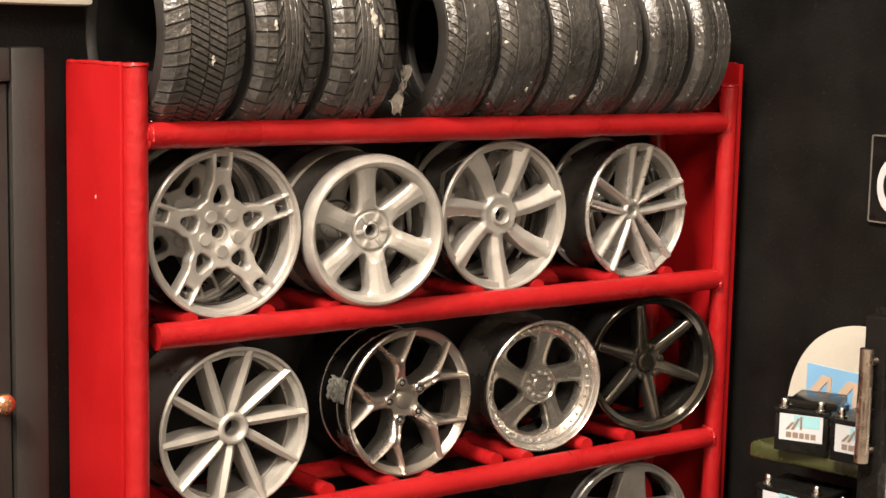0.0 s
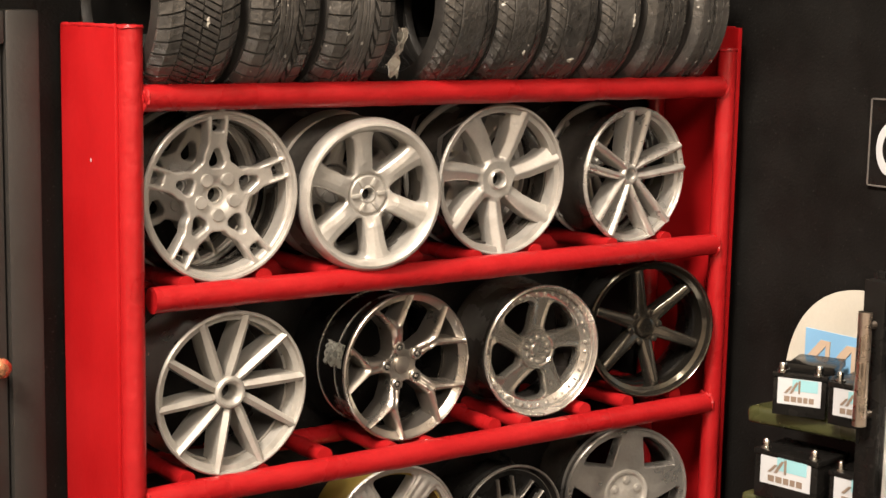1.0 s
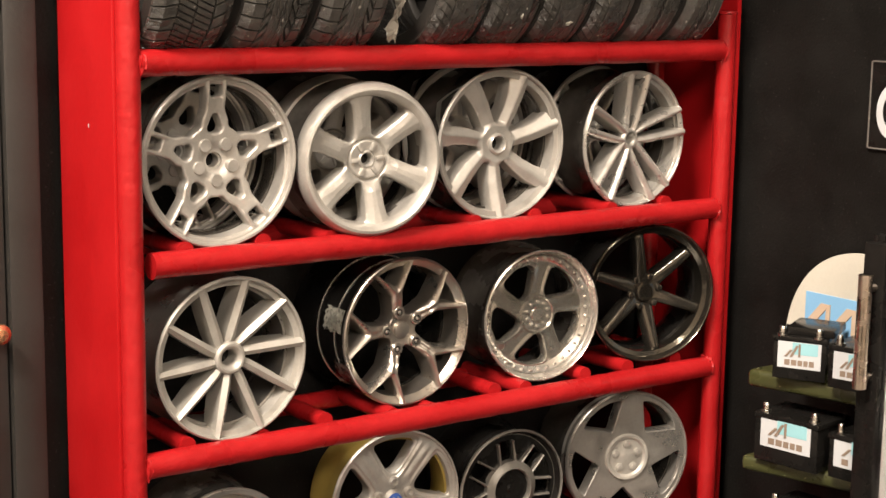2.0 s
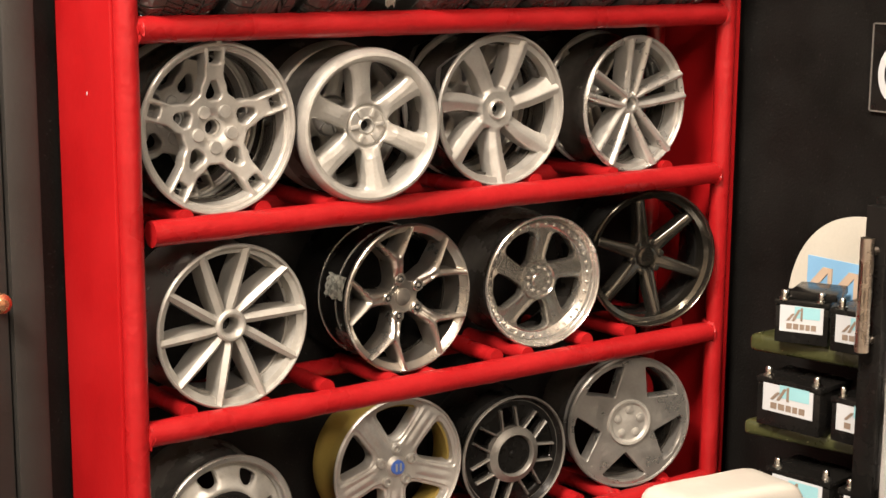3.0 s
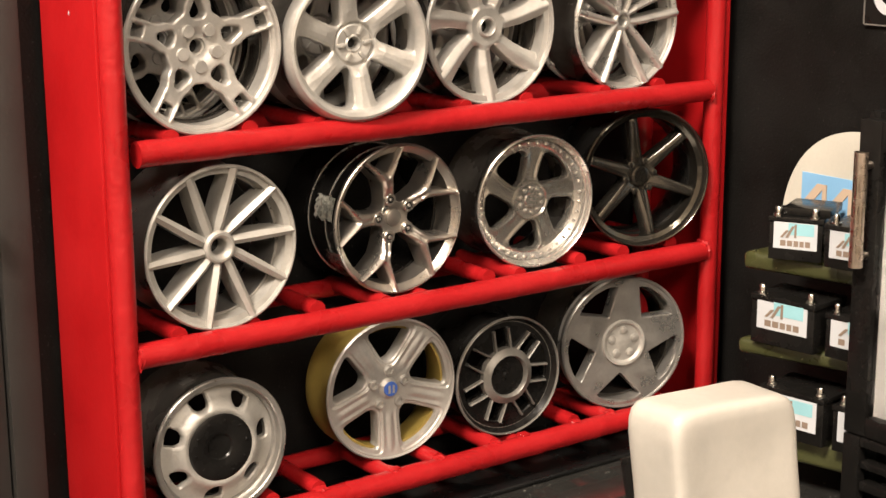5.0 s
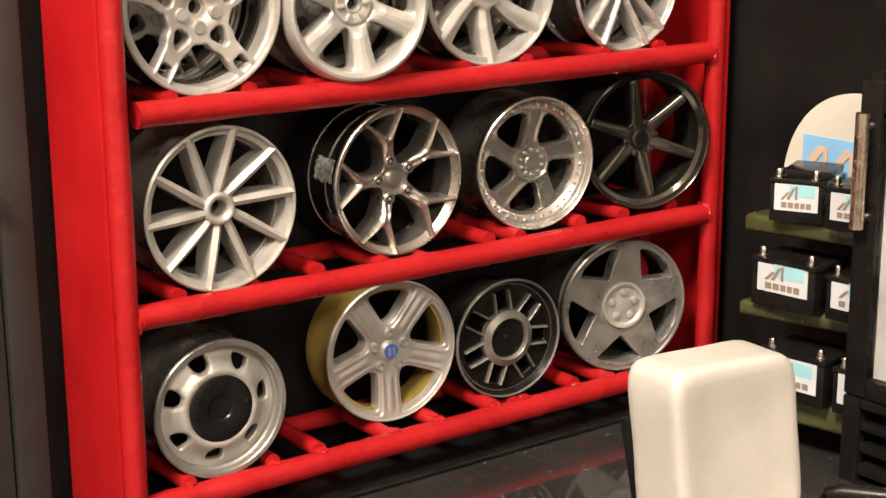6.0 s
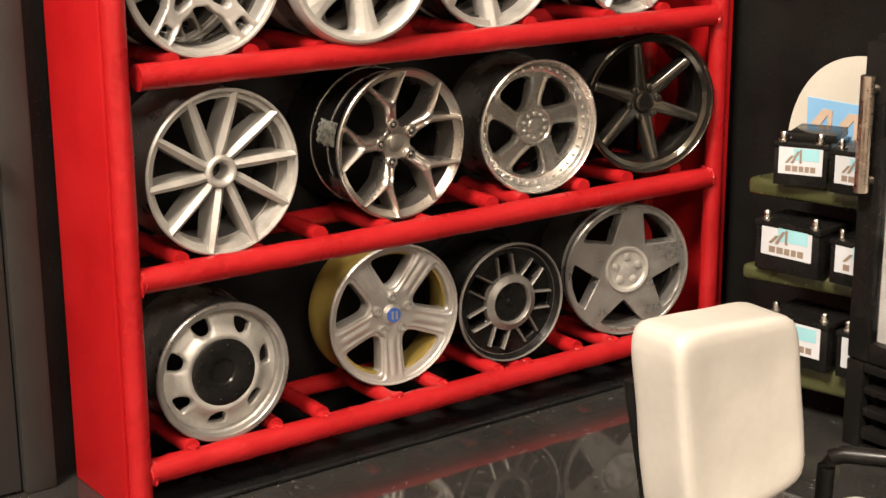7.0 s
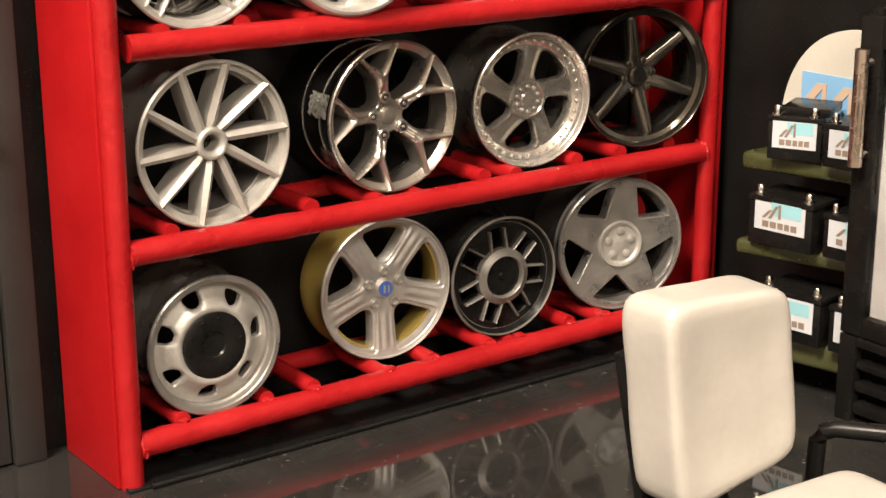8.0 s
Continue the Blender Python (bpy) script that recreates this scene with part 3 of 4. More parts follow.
def wheel_e(w, R, L):
    """Ten slim deep spokes set askew to an open hub."""
    rim(w, R, L, 0.0013, 0.001, SILVER_GREY, SILVER_FLAT, flat=True)
    st = [(0.13 * R, 0.036 * R, 0.05 * R, 0.0036, 0.0125, 0.0004, 0.0), (0.3 * R, 0.032 * R, 0.06 * R, 0.0030, 0.0125, 0.0012, -0.0002), (0.6 * R, 0.018 * R, 0.058 * R, 0.0020, 0.0115, 0.0012, -0.0002),
          (0.885 * R, 0.003 * R, 0.05 * R, 0.0010, 0.0095, 0.0009, -0.0002), (0.9 * R, 0.003 * R, 0.05 * R, 0.0010, 0.0022, 0.0009, -0.0002), (0.965 * R, 0.0, 0.045 * R, 0.0004, 0.0016, 0.0006, -0.0001)]
    spokes(w, [78 + 36 * k for k in range(10)], st, SILVER_GREY, 0.0003)
    bm = bmesh.new()
    lathe(bm, [(0.1 * R, 0.013), (0.1 * R, 0.0035), (0.115 * R, 0.0024), (0.15 * R, 0.0016), (0.175 * R, 0.0016), (0.2 * R, 0.0024), (0.215 * R, 0.013)], 48)
    part("hub", bm, SILVER_GREY, w)
    # shade of the open bore, made as a black disc
    bm = bmesh.new()
    lathe(bm, [(0.0005, 0.009), (0.102 * R, 0.009), (0.102 * R, 0.011), (0.0005, 0.011)], 24)
    part("bore", bm, BLACK, w)


def barrel_patch(w, R, a0, a1, y0, y1, mat, name, label):
    """A crinkled piece of tape laid on a wheel's barrel."""
    bm = bmesh.new()
    g = []
    for i in range(11):
        a = radians(a0 + (a1 - a0) * i / 10)
        turn_ = [radians(3.5) * noise.noise(Vector((i * 0.4, j * 1.1, 9))) for j in range(8)]
        row_ = []
        for j in range(8):
            y = y0 + (y1 - y0) * j / 7 + 0.0016 * noise.noise(Vector((i * 0.9, j * 0.5, 2)))
            r = R - 0.0019 + 0.00025 * noise.noise(Vector((i * 0.8, j * 0.8, 5))) + 0.0003
            row_.append([bm.verts.new((q * math.cos(a + turn_[j]), y, q * math.sin(a + turn_[j]))) for q in (r, r - 0.0008)])
        g.append(row_)
    for i in range(10):
        for j in range(7):
            for k in (0, 1):
                bm.faces.new((g[i][j][k], g[i + 1][j][k], g[i + 1][j + 1][k], g[i][j + 1][k]))
    part(name, bm, mat, w, label, smooth=20)


def wheel_f(w, R, L):
    """Five forked spokes in smoked chrome."""
    rim(w, R, L, 0.0014, 0.001, GUNMETAL, GLOSS_BLACK, well=0.01)
    fork = [[(0.46, 0, 0.08), (0.57, sgn * 0.035, 0.068), (0.78, sgn * 0.19, 0.042), (0.97, sgn * 0.345, 0.03)] for sgn in (-1, 1)]
    cast(w, R, 5, 33, [[(0.12, 0, 0.11), (0.3, 0, 0.085), (0.54, 0, 0.085)]] + fork, [], 0.22, 0.955,
         lambda r, c, g: 0.0004 + 0.0046 * np.clip(1 - r, 0, 1) ** 1.05 - 0.0021 * (1 - (1 - np.clip(g, 0, 0.06) / 0.06) ** 1.6) * np.clip((r - 0.25) / 0.2, 0, 1) + 0.0007 * np.exp(-(c / 0.03) ** 2) * np.clip((r - 0.28) / 0.08, 0, 1) * np.clip((0.56 - r) / 0.08, 0, 1),
         0.0075, GUNMETAL, join=0.045, edge=0.012, drop=0.0003, r1=0.965, na=440, nr=104)
    bm = bmesh.new()
    lathe(bm, [(0.0, 0.0034), (0.09 * R, 0.0034), (0.11 * R, 0.0036), (0.12 * R, 0.0043), (0.118 * R, 0.009), (0.0, 0.009)], 36)
    part("hub_cap", bm, GUNMETAL, w)
    nuts(w, 5, 0.26 * R, 33, 0.088 * R, 0.0026, 0.008, GUNMETAL, "nut_seat", ring=True)
    # Raised black discs stand in for the shade in the nut recesses.
    nuts(w, 5, 0.26 * R, 33, 0.05 * R, 0.0029, 0.008, BLACK, "nut_hole", flat=True)
    nuts(w, 5, 0.26 * R, 33, 0.028 * R, 0.0024, 0.008, CHROME)
    for y in (0.0095, 0.0205):
        bm = bmesh.new()
        lathe(bm, [(R - 0.0024, y), (R - 0.00195, y + 0.0001), (R - 0.00195, y + 0.0004), (R - 0.0024, y + 0.0005)], 72)
        part("barrel_seam", bm, CHROME, w, "thin bright seam round the barrel")


def wheel_g(w, R, L):
    """A disc with five holes inside a riveted polished lip."""
    rim(w, R, L, 0.0034, 0.0056, CHROME, BARREL, 0.0014)
    dep = lambda r, th: 0.0054 - 0.0012 * (1 - r / R)
    hole = rounded([(0.30 * R, 0.05 * R), (0.33 * R, 0.145 * R), (0.64 * R, 0.28 * R), (0.72 * R, 0.24 * R), (0.77 * R, 0.0), (0.72 * R, -0.22 * R), (0.63 * R, -0.265 * R), (0.36 * R, -0.03 * R)], 0.075 * R)
    disc(w, [dict(mid=46 + 72 * k, half=36, r0=0.1 * R, r1=0.9 * R, hole=hole, depth=dep, thick=0.0035, edge=0.0006, lift=0.0003) for k in range(5)], PLATE)
    bm = bmesh.new()
    lathe(bm, [(0.78 * R, 0.0056), (0.8 * R, 0.0048), (0.9 * R, 0.0036), (0.91 * R, 0.0056)], 84)
    part("rivet_band", bm, CHROME, w)
    nuts(w, 36, 0.85 * R, 3, 0.024 * R, 0.0032, 0.0046, CHROME, "rivet", 8)
    bm = bmesh.new()
    lathe(bm, [(0.0, 0.0036), (0.1 * R, 0.0036), (0.12 * R, 0.0042), (0.24 * R, 0.004), (0.26 * R, 0.0034), (0.285 * R, 0.0034), (0.3 * R, 0.0042), (0.305 * R, 0.0056), (0.0, 0.0056)], 44)
    part("hub_cap", bm, PLATE, w)
    nuts(w, 10, 0.185 * R, 20, 0.035 * R, 0.0034, 0.0046, CHROME)


def wheel_h(w, R, L):
    """Six straight spokes in black chrome, dished inwards and bent down at the rim."""
    rim(w, R, L, 0.0036, 0.003, SMOKE, BLACK, 0.0012, well=0.006)
    cast(w, R, 6, 41, [[(0.1, 0, 0.1), (0.3, 0, 0.094), (0.6, 0, 0.078), (0.93, 0, 0.072)]], [], 0.24, 1.2,
         lambda r, c, g: 0.0034 + 0.0044 * np.clip(1 - r, 0, 1) ** 1.2 - 0.0004 * np.clip(g, 0, 0.06) / 0.06 + 0.03 * np.clip(r - 0.83, 0, 1) ** 1.3, 0.0055, DARK_CHROME, join=0.08, edge=0.025, drop=0.0006, r1=0.92, na=360, nr=84)
    bm = bmesh.new()
    lathe(bm, [(0.0, 0.0052), (0.1 * R, 0.005), (0.14 * R, 0.0052), (0.155 * R, 0.0058), (0.155 * R, 0.0105), (0.0, 0.0105)], 40)
    part("hub_cap", bm, SMOKE, w)
    nuts(w, 6, 0.225 * R, 71, 0.05 * R, 0.0052, 0.009, DARK_CHROME)


def wheel_i(w, R, L):
    """A pressed steel wheel with seven small holes and a black cap."""
    rim(w, R, L, 0.0024, 0.0022, SILVER_FLAT, BARREL, flat=True)
    dep = lambda r, th: 0.0050 - 0.0042 * math.exp(-((r / R - 0.52) / 0.16) ** 2)
    hole = rounded([(0.575 * R, -0.05 * R), (0.63 * R, -0.11 * R), (0.765 * R, -0.14 * R), (0.785 * R, 0), (0.765 * R, 0.14 * R), (0.63 * R, 0.11 * R), (0.575 * R, 0.05 * R)], 0.05 * R)
    disc(w, [dict(mid=59 + 360 / 7 * k, half=180 / 7, r0=0.2 * R, r1=0.9 * R, hole=hole, depth=dep, thick=0.0028, edge=0.0006) for k in range(7)], SILVER_GREY, "steel_disc")
    bm = bmesh.new()
    lathe(bm, [(0.0, 0.0022), (0.17 * R, 0.002), (0.19 * R, 0.0014), (0.22 * R, 0.0012), (0.44 * R, 0.0006), (0.475 * R, 0.001), (0.48 * R, 0.003), (0.0, 0.003)], 60)
    part("hub_cap", bm, BLACK, w, "black plastic hub cap")
    nuts(w, 10, 0.39 * R, 8, 0.018 * R, 0.0001, 0.002, BLACK, "cap_stud", 10)


def wheel_j(w, R, L):
    """Five broad grooved spokes, a blue emblem and an olive barrel."""
    rim(w, R, L, 0.001, 0.0006, SILVER_WARM, OLIVE_BARREL, well=0.003, flat=True)
    cast(w, R, 5, 54, [[(0.1, 0, 0.19), (0.45, 0, 0.168), (0.9, 0, 0.19)]], [], 0.33, 0.875,
         lambda r, c, g: 0.0009 + 0.0026 * (1 - r) + 0.0008 * np.clip((0.062 - g) / 0.02, 0, 1)
         + (0.00035 * np.exp(-((np.abs(c) - 0.066) / 0.03) ** 2) - 0.00015 * np.exp(-(c / 0.03) ** 2)) * np.clip((r - 0.32) / 0.1, 0, 1) * np.clip((0.9 - r) / 0.12, 0, 1),
         0.0052, SILVER_WARM, join=0.18, edge=0.02, drop=0.0006, na=420, nr=100, r1=0.97)
    nuts(w, 5, 0.25 * R, 90, 0.075 * R, 0.0016, 0.005, SILVER_WARM, ring=True)
    bm = bmesh.new()
    lathe(bm, [(0.0, 0.0014), (0.08 * R, 0.0015), (0.12 * R, 0.0019), (0.15 * R, 0.0028), (0.15 * R, 0.005), (0.0, 0.005)], 36)
    cap = part("hub_cap", bm, SILVER_WARM, w)
    bm = bmesh.new()
    lathe(bm, [(0.0, 0.0011), (0.1 * R, 0.0012), (0.104 * R, 0.0018), (0.0, 0.0018)], 30)
    part("emblem", bm, BLUE, cap, "round blue emblem")
    for x in (-0.03, 0.035):
        bm = box(bmesh.new(), (x - 0.014) * R, (x + 0.014) * R, 0.0009, 0.0012, -0.055 * R, 0.055 * R)
        part("emblem_mark", bm, SILVER_WARM, cap)


def wheel_k(w, R, L):
    """A black wheel with a thin silver lip and fourteen thin silver spokes."""
    rim(w, R, L, 0.001, 0.0008, DULL_SILVER, BLACK, well=0.002, flange=0.001, flat=True)
    bm = bmesh.new()
    lathe(bm, [(R - 0.0027, 0.0034), (R - 0.0015, 0.0012), (R - 0.00125, 0.0008), (R - 0.00108, 0.0008), (R - 0.00108, 0.0034)], 84)
    part("inner_wall", bm, BLACK, w, "black inner wall of the rim")
    dep = lambda r, th: 0.0036 - 0.0012 * (1 - r / R)
    hole = rounded([(0.48 * R, -0.1 * R), (0.78 * R, -0.1 * R), (0.78 * R, 0.1 * R), (0.48 * R, 0.1 * R)], 0.03 * R)
    disc(w, [dict(mid=97.5 + 360 / 7 * k, half=180 / 7, r0=0.2 * R, r1=0.945 * R, hole=hole, depth=dep, thick=0.003, edge=0.0005, seg=28) for k in range(7)], BLACK)
    for sgn in (-1, 1):
        st = [(0.38 * R, sgn * 0.142 * R, 0.024 * R, 0.0013, 0.005, 0.0002, 0), (0.6 * R, sgn * 0.14 * R, 0.017 * R, 0.0014, 0.005, 0.0003, 0), (0.74 * R, sgn * 0.137 * R, 0.016 * R, 0.0016, 0.005, 0.0003, 0), (0.785 * R, sgn * 0.136 * R, 0.022 * R, 0.0016, 0.005, 0.0004, 0)]
        spokes(w, [97.5 + 360 / 7 * k for k in range(7)], st, DULL_SILVER, 0.0003)
    bm = bmesh.new()
    lathe(bm, [(0.325 * R, 0.0022), (0.33 * R, 0.0004), (0.35 * R, -0.0002), (0.375 * R, 0.0), (0.415 * R, 0.0007), (0.465 * R, 0.0012), (0.48 * R, 0.004), (0.325 * R, 0.004)], 60)
    part("hub_ring", bm, DULL_SILVER, w)
    bm = bmesh.new()
    lathe(bm, [(0.0, 0.0012), (0.05 * R, 0.0012), (0.07 * R, 0.002), (0.2 * R, 0.0014), (0.32 * R, 0.0018), (0.326 * R, 0.004), (0.0, 0.004)], 48)
    part("hub_cap", bm, BLACK, w, "glossy black hub cap")


def wheel_l(w, R, L):
    """A flat five-pointed star with a round cap."""
    rim(w, R, L, 0.0014, 0.0006, SILVER_FLAT, BARREL_GREY, flat=True)
    dep = lambda r, th: 0.0006 + 0.0012 * (1 - r / R)
    hole = rounded([(0.46 * R, 0.0), (0.79 * R, -0.36 * R), (0.87 * R, -0.2 * R), (0.895 * R, 0), (0.87 * R, 0.2 * R), (0.79 * R, 0.36 * R)], 0.03 * R)
    disc(w, [dict(mid=49.5 + 72 * k, half=36, r0=0.1 * R, r1=0.965 * R, hole=hole, depth=dep, thick=0.006, edge=0.0004) for k in range(5)], SILVER_FLAT)
    bm = bmesh.new()
    lathe(bm, [(0.0, 0.0012), (0.1 * R, 0.0011), (0.15 * R, 0.0016), (0.27 * R, 0.0014), (0.3 * R, 0.0005), (0.335 * R, 0.0003), (0.35 * R, 0.0014), (0.35 * R, 0.004), (0.0, 0.004)], 52)
    part("hub_cap", bm, SILVER_GREY, w)
    nuts(w, 5, 0.19 * R, 18, 0.06 * R, 0.0006, 0.0028, SILVER_GREY)


WHEELS = [
    (wheel_a, 0, "satin silver five-spoke model wheel with slotted spoke ends", True),
    (wheel_b, 0, "satin silver model wheel with six swept blade spokes", True),
    (wheel_c, 0, "silver model wheel with seven wide faceted spokes", True),
    (wheel_d, 0, "bright silver model wheel with five pairs of spokes", True),
    (wheel_e, 1, "grey silver model wheel with ten slim spokes", False),
    (wheel_f, 1, "smoked chrome model wheel with forked spokes and scuffed black barrel", False),
    (wheel_g, 1, "polished chrome model wheel with riveted lip and five holes", False),
    (wheel_h, 1, "black chrome model wheel with six straight spokes", False),
    (wheel_i, 2, "grey steel model wheel with a black hub cap", False),
    (wheel_j, 2, "silver five-spoke model wheel with blue emblem and olive barrel", False),
    (wheel_k, 2, "black model wheel with silver lip and thin silver spokes", False),
    (wheel_l, 2, "flat grey model wheel with a five-pointed star face", False),
]
PLACES = [
    (0.0317, 0.0020, 0.1685, 0.0541, -0.6),
    (0.0842, -0.0040, 0.1665, 0.0512, -9.0),
    (0.1435, 0.0030, 0.1681, 0.0537, -3.4),
    (0.2077, 0.0040, 0.1667, 0.0515, 0.7),
    (0.0350, 0.0010, 0.1056, 0.0533, -1.2),
    (0.1059, 0.0060, 0.1049, 0.0524, -0.6),
    (0.1665, 0.0060, 0.1035, 0.0494, -7.7),
    (0.2172, 0.0020, 0.1070, 0.0535, -17.0),
    (0.0325, 0.0020, 0.0397, 0.0471, -2.8),
    (0.1059, 0.0115, 0.0423, 0.0520, -5.1),
    (0.1554, 0.0075, 0.0388, 0.0457, -5.5),
    (0.2101, 0.0045, 0.0425, 0.0529, -15.7),
]
for (build, row, label, double), (x, y, z, dia, yaw) in zip(WHEELS, PLACES):
    L = (0.0424 - y) / 2 if double else {wheel_j: 0.0175, wheel_h: 0.027, wheel_f: 0.035}.get(build, 0.027)
    w = thing("wheel", pose(x, y, z, 0, 0, yaw), label, "wheel", "wheels on the rack")
    build(w, dia / 2, L)
    if double:
        far = Vector((x, y, z)) + Matrix.Rotation(radians(yaw), 3, "Z") @ Vector((0, L + 0.0002, 0))
        w2 = copy_thing(w, pose(far.x - 0.0025, far.y, z + 0.0009, 0, 0, yaw * 0.5) @ pose(0, 0, 0, 0, 0 if row else 17, 0))
        tagged(w2, label.split(" with ")[0] + " standing behind another alike")
    if build is wheel_f:
        barrel_patch(w, dia / 2, 158, 177, 0.0045, 0.0155, TAPE, "tape_patch", "crinkled silver tape on the barrel")
        barrel_patch(w, dia / 2, 204, 226, 0.0034, 0.0125, STICKER, "sticker", "worn dark sticker on the barrel")

# cross rods in pairs carry the wheels
RODS = [
    (0.0190, 0.0464, 0.0722, 0.0988, 0.1312, 0.1582, 0.1951, 0.2227),
    (0.0190, 0.0461, 0.0698, 0.0972, 0.1135, 0.1414, 0.1557, 0.1843, 0.2060, 0.2310),
    (0.0195, 0.0505, 0.0686, 0.0989, 0.1185, 0.1441, 0.1574, 0.1823, 0.2000, 0.2260),
]
for row, places in enumerate(RODS):
    for rx in places:
        zz = ZB[row + 1] + 0.0036
        for x, y, z, dia, yaw in PLACES[4 * row:4 * row + 4]:
            reach = (dia / 2 + 0.0029) ** 2 - (rx - x - 0.0008) ** 2
            if reach > 0:
                zz = min(zz, z - math.sqrt(reach))
        if row == 2:
            part("paint_blob", blob(0.0024, 0.0026, 0.0011, int(1e4 * rx)), RED, rack, m=pose(rx, 0.0012, ZB[3] + 0.0038))
        part("cross_rod", rod(bmesh.new(), (rx, 0.002, zz), (rx + 0.0005, 0.0385, zz), 0.0029, 16, 0.03, rng, 10), RED, rack)


# ---- tyres on the top rails ----
def tyre(R, W, style, seg=96):
    """A tyre about the x axis: carcass with sidewalls, and tread blocks."""
    t = thing("tyre", pose(0, 0, 0), "worn black rubber model tyre standing on the rack's top rails", "tyre", "tyres on the rack")
    h = W / 2
    shoulder = lambda x: 0.0034 * max(0.0, (abs(x) / h - 0.5) / 0.5) ** 2
    prof = [(R - 0.0032, -h * 0.94), (R - 0.0009, -h * 0.68), (R - 0.0004, -h * 0.4), (R - 0.0004, h * 0.4), (R - 0.0009, h * 0.68), (R - 0.0032, h * 0.94), (R - 0.0055, h), (R - 0.007, h * 0.98), (R - 0.0078, h * 0.86), (R - 0.0078, h * 0.76),
            (R - 0.0055, h * 0.8), (R - 0.0036, h * 0.7), (R - 0.0032, -h * 0.7), (R - 0.0055, -h * 0.8), (R - 0.0078, -h * 0.76), (R - 0.0078, -h * 0.86), (R - 0.007, -h * 0.98), (R - 0.0055, -h)]
    bm = bmesh.new()
    lathe(bm, prof, seg)
    bmesh.ops.rotate(bm, verts=bm.verts, cent=(0, 0, 0), matrix=Matrix.Rotation(radians(-90), 3, "Z"))
    part("carcass", bm, SIDEWALL, t)
    bm = bmesh.new()

    def block(x0, x1, a0, a1, skew, top=0.0007, low=-0.0024):
        """A tread block between two sideways places and two angles."""
        vs = []
        for rr, ins in ((R + low, 0.0), (R + top, 0.00012)):
            for x in (x0, x1):
                for a, sa in ((a0, 1), (a1, -1)):
                    ang = a + skew * (x - x0) + sa * ins / R
                    fall = shoulder(x)
                    rq = rr - fall
                    vs.append(bm.verts.new((x, -rq * math.cos(ang), rq * math.sin(ang))))
        q = vs
        for f in ((4, 5, 7, 6), (0, 2, 6, 4), (1, 5, 7, 3), (0, 4, 5, 1), (2, 3, 7, 6)):
            bm.faces.new([q[i] for i in f])

    def ring(x0, x1, top=0.0005):
        """A rib that runs all the way round."""
        k = (shoulder(x0), shoulder(x1))
        rr = [[bm.verts.new((x, -r * math.cos(a), r * math.sin(a))) for x, r in ((x0, R - 0.0025), (x0, R + top - 0.0002 - k[0]), (x0 + 0.0002, R + top - k[0]), (x1 - 0.0002, R + top - k[1]),
               (x1, R + top - 0.0002 - k[1]), (x1, R - 0.0025))] for a in [2 * math.pi * q / 120 for q in range(120)]]
        for q in range(120):
            u, v = rr[q], rr[(q + 1) % 120]
            for c in range(5):
                bm.faces.new((u[c], u[c + 1], v[c + 1], v[c]))

    wear = random.Random(int(R * 1e6) + int(W * 1e6))
    pitch = {"chevron": 46, "block": 42, "rib": 70, "worn": 58}[style]
    da = 2 * math.pi / pitch
    if style == "chevron":
        for k in range(pitch):
            a = k * da
            block(-h * 0.94, -h * 0.72, a - 10 * h * 0.22, a - 10 * h * 0.22 + da * 0.88, 10, 0.0004)
            block(-h * 0.72, -h * 0.46, a, a + da * 0.88, 10, 0.0004)
            for q in (0, 0.5):
                block(-h * 0.43, -h * 0.03, a + da * (0.3 + q), a + da * (0.3 + q + 0.4 + 0.03 * wear.random()), -14, 0.0002)
                block(h * 0.01, h * 0.4, a + da * (0.1 + q), a + da * (0.1 + q + 0.4 + 0.03 * wear.random()), -14, 0.0002)
            block(h * 0.44, h * 0.7, a + da * 0.2, a + da * 1.07, 12, 0.0004)
            block(h * 0.7, h * 0.94, a + da * 0.2 + 12 * h * 0.26, a + da * 1.07 + 12 * h * 0.26, 12, 0.0004)
    elif style == "block":
        for k in range(pitch):
            a = k * da
            block(-h * 0.92, -h * 0.7, a, a + da * 0.92, 0, 0.0003)
            block(-h * 0.7, -h * 0.44, a, a + da * 0.92, 0, 0.0003)
            block(h * 0.44, h * 0.7, a, a + da * 0.92, 0, 0.0003)
            block(h * 0.7, h * 0.92, a, a + da * 0.92, 0, 0.0003)
            block(-h * 0.41, -h * 0.26, a, a + da * 0.62, 60, 0.0003)
            block(h * 0.26, h * 0.41, a, a + da * 0.62, -60, 0.0003)
        for x0, x1 in ((-0.24, -0.1), (-0.09, 0.02), (0.03, 0.1), (0.11, 0.24)):
            ring(x0 * h, x1 * h, 0.0004)
    elif style == "rib":
        for x0, x1 in ((-0.94, -0.66), (-0.64, -0.36), (0.02, 0.3), (0.32, 0.62), (0.64, 0.94)):
            ring(x0 * h, x1 * h, 0.0001)
        for k in range(pitch):
            a = k * da
            block(-h * 0.34, -h * 0.18, a, a + da * 0.6, 90, 0.0002)
            block(-h * 0.17, -h * 0.01, a + da * 0.3, a + da * 0.8, -70, 0.0002)
            for q in (-0.68, 0.3, 0.6):
                block(q * h, (q + 0.045) * h, a, a + da * 0.45, 0, 0.0002)
    else:
        ring(-0.44 * h, 0.44 * h, 0.00005)
        for k in range(pitch):
            a = k * da
            block(-h * 0.93, -h * 0.72, a + 26 * h * 0.21, a + 26 * h * 0.21 + da * 0.95, -26, 0.00005)
            block(-h * 0.72, -h * 0.5, a, a + da * 0.95, -26, 0.00005)
            block(h * 0.5, h * 0.72, a, a + da * 0.95, 26, 0.00005)
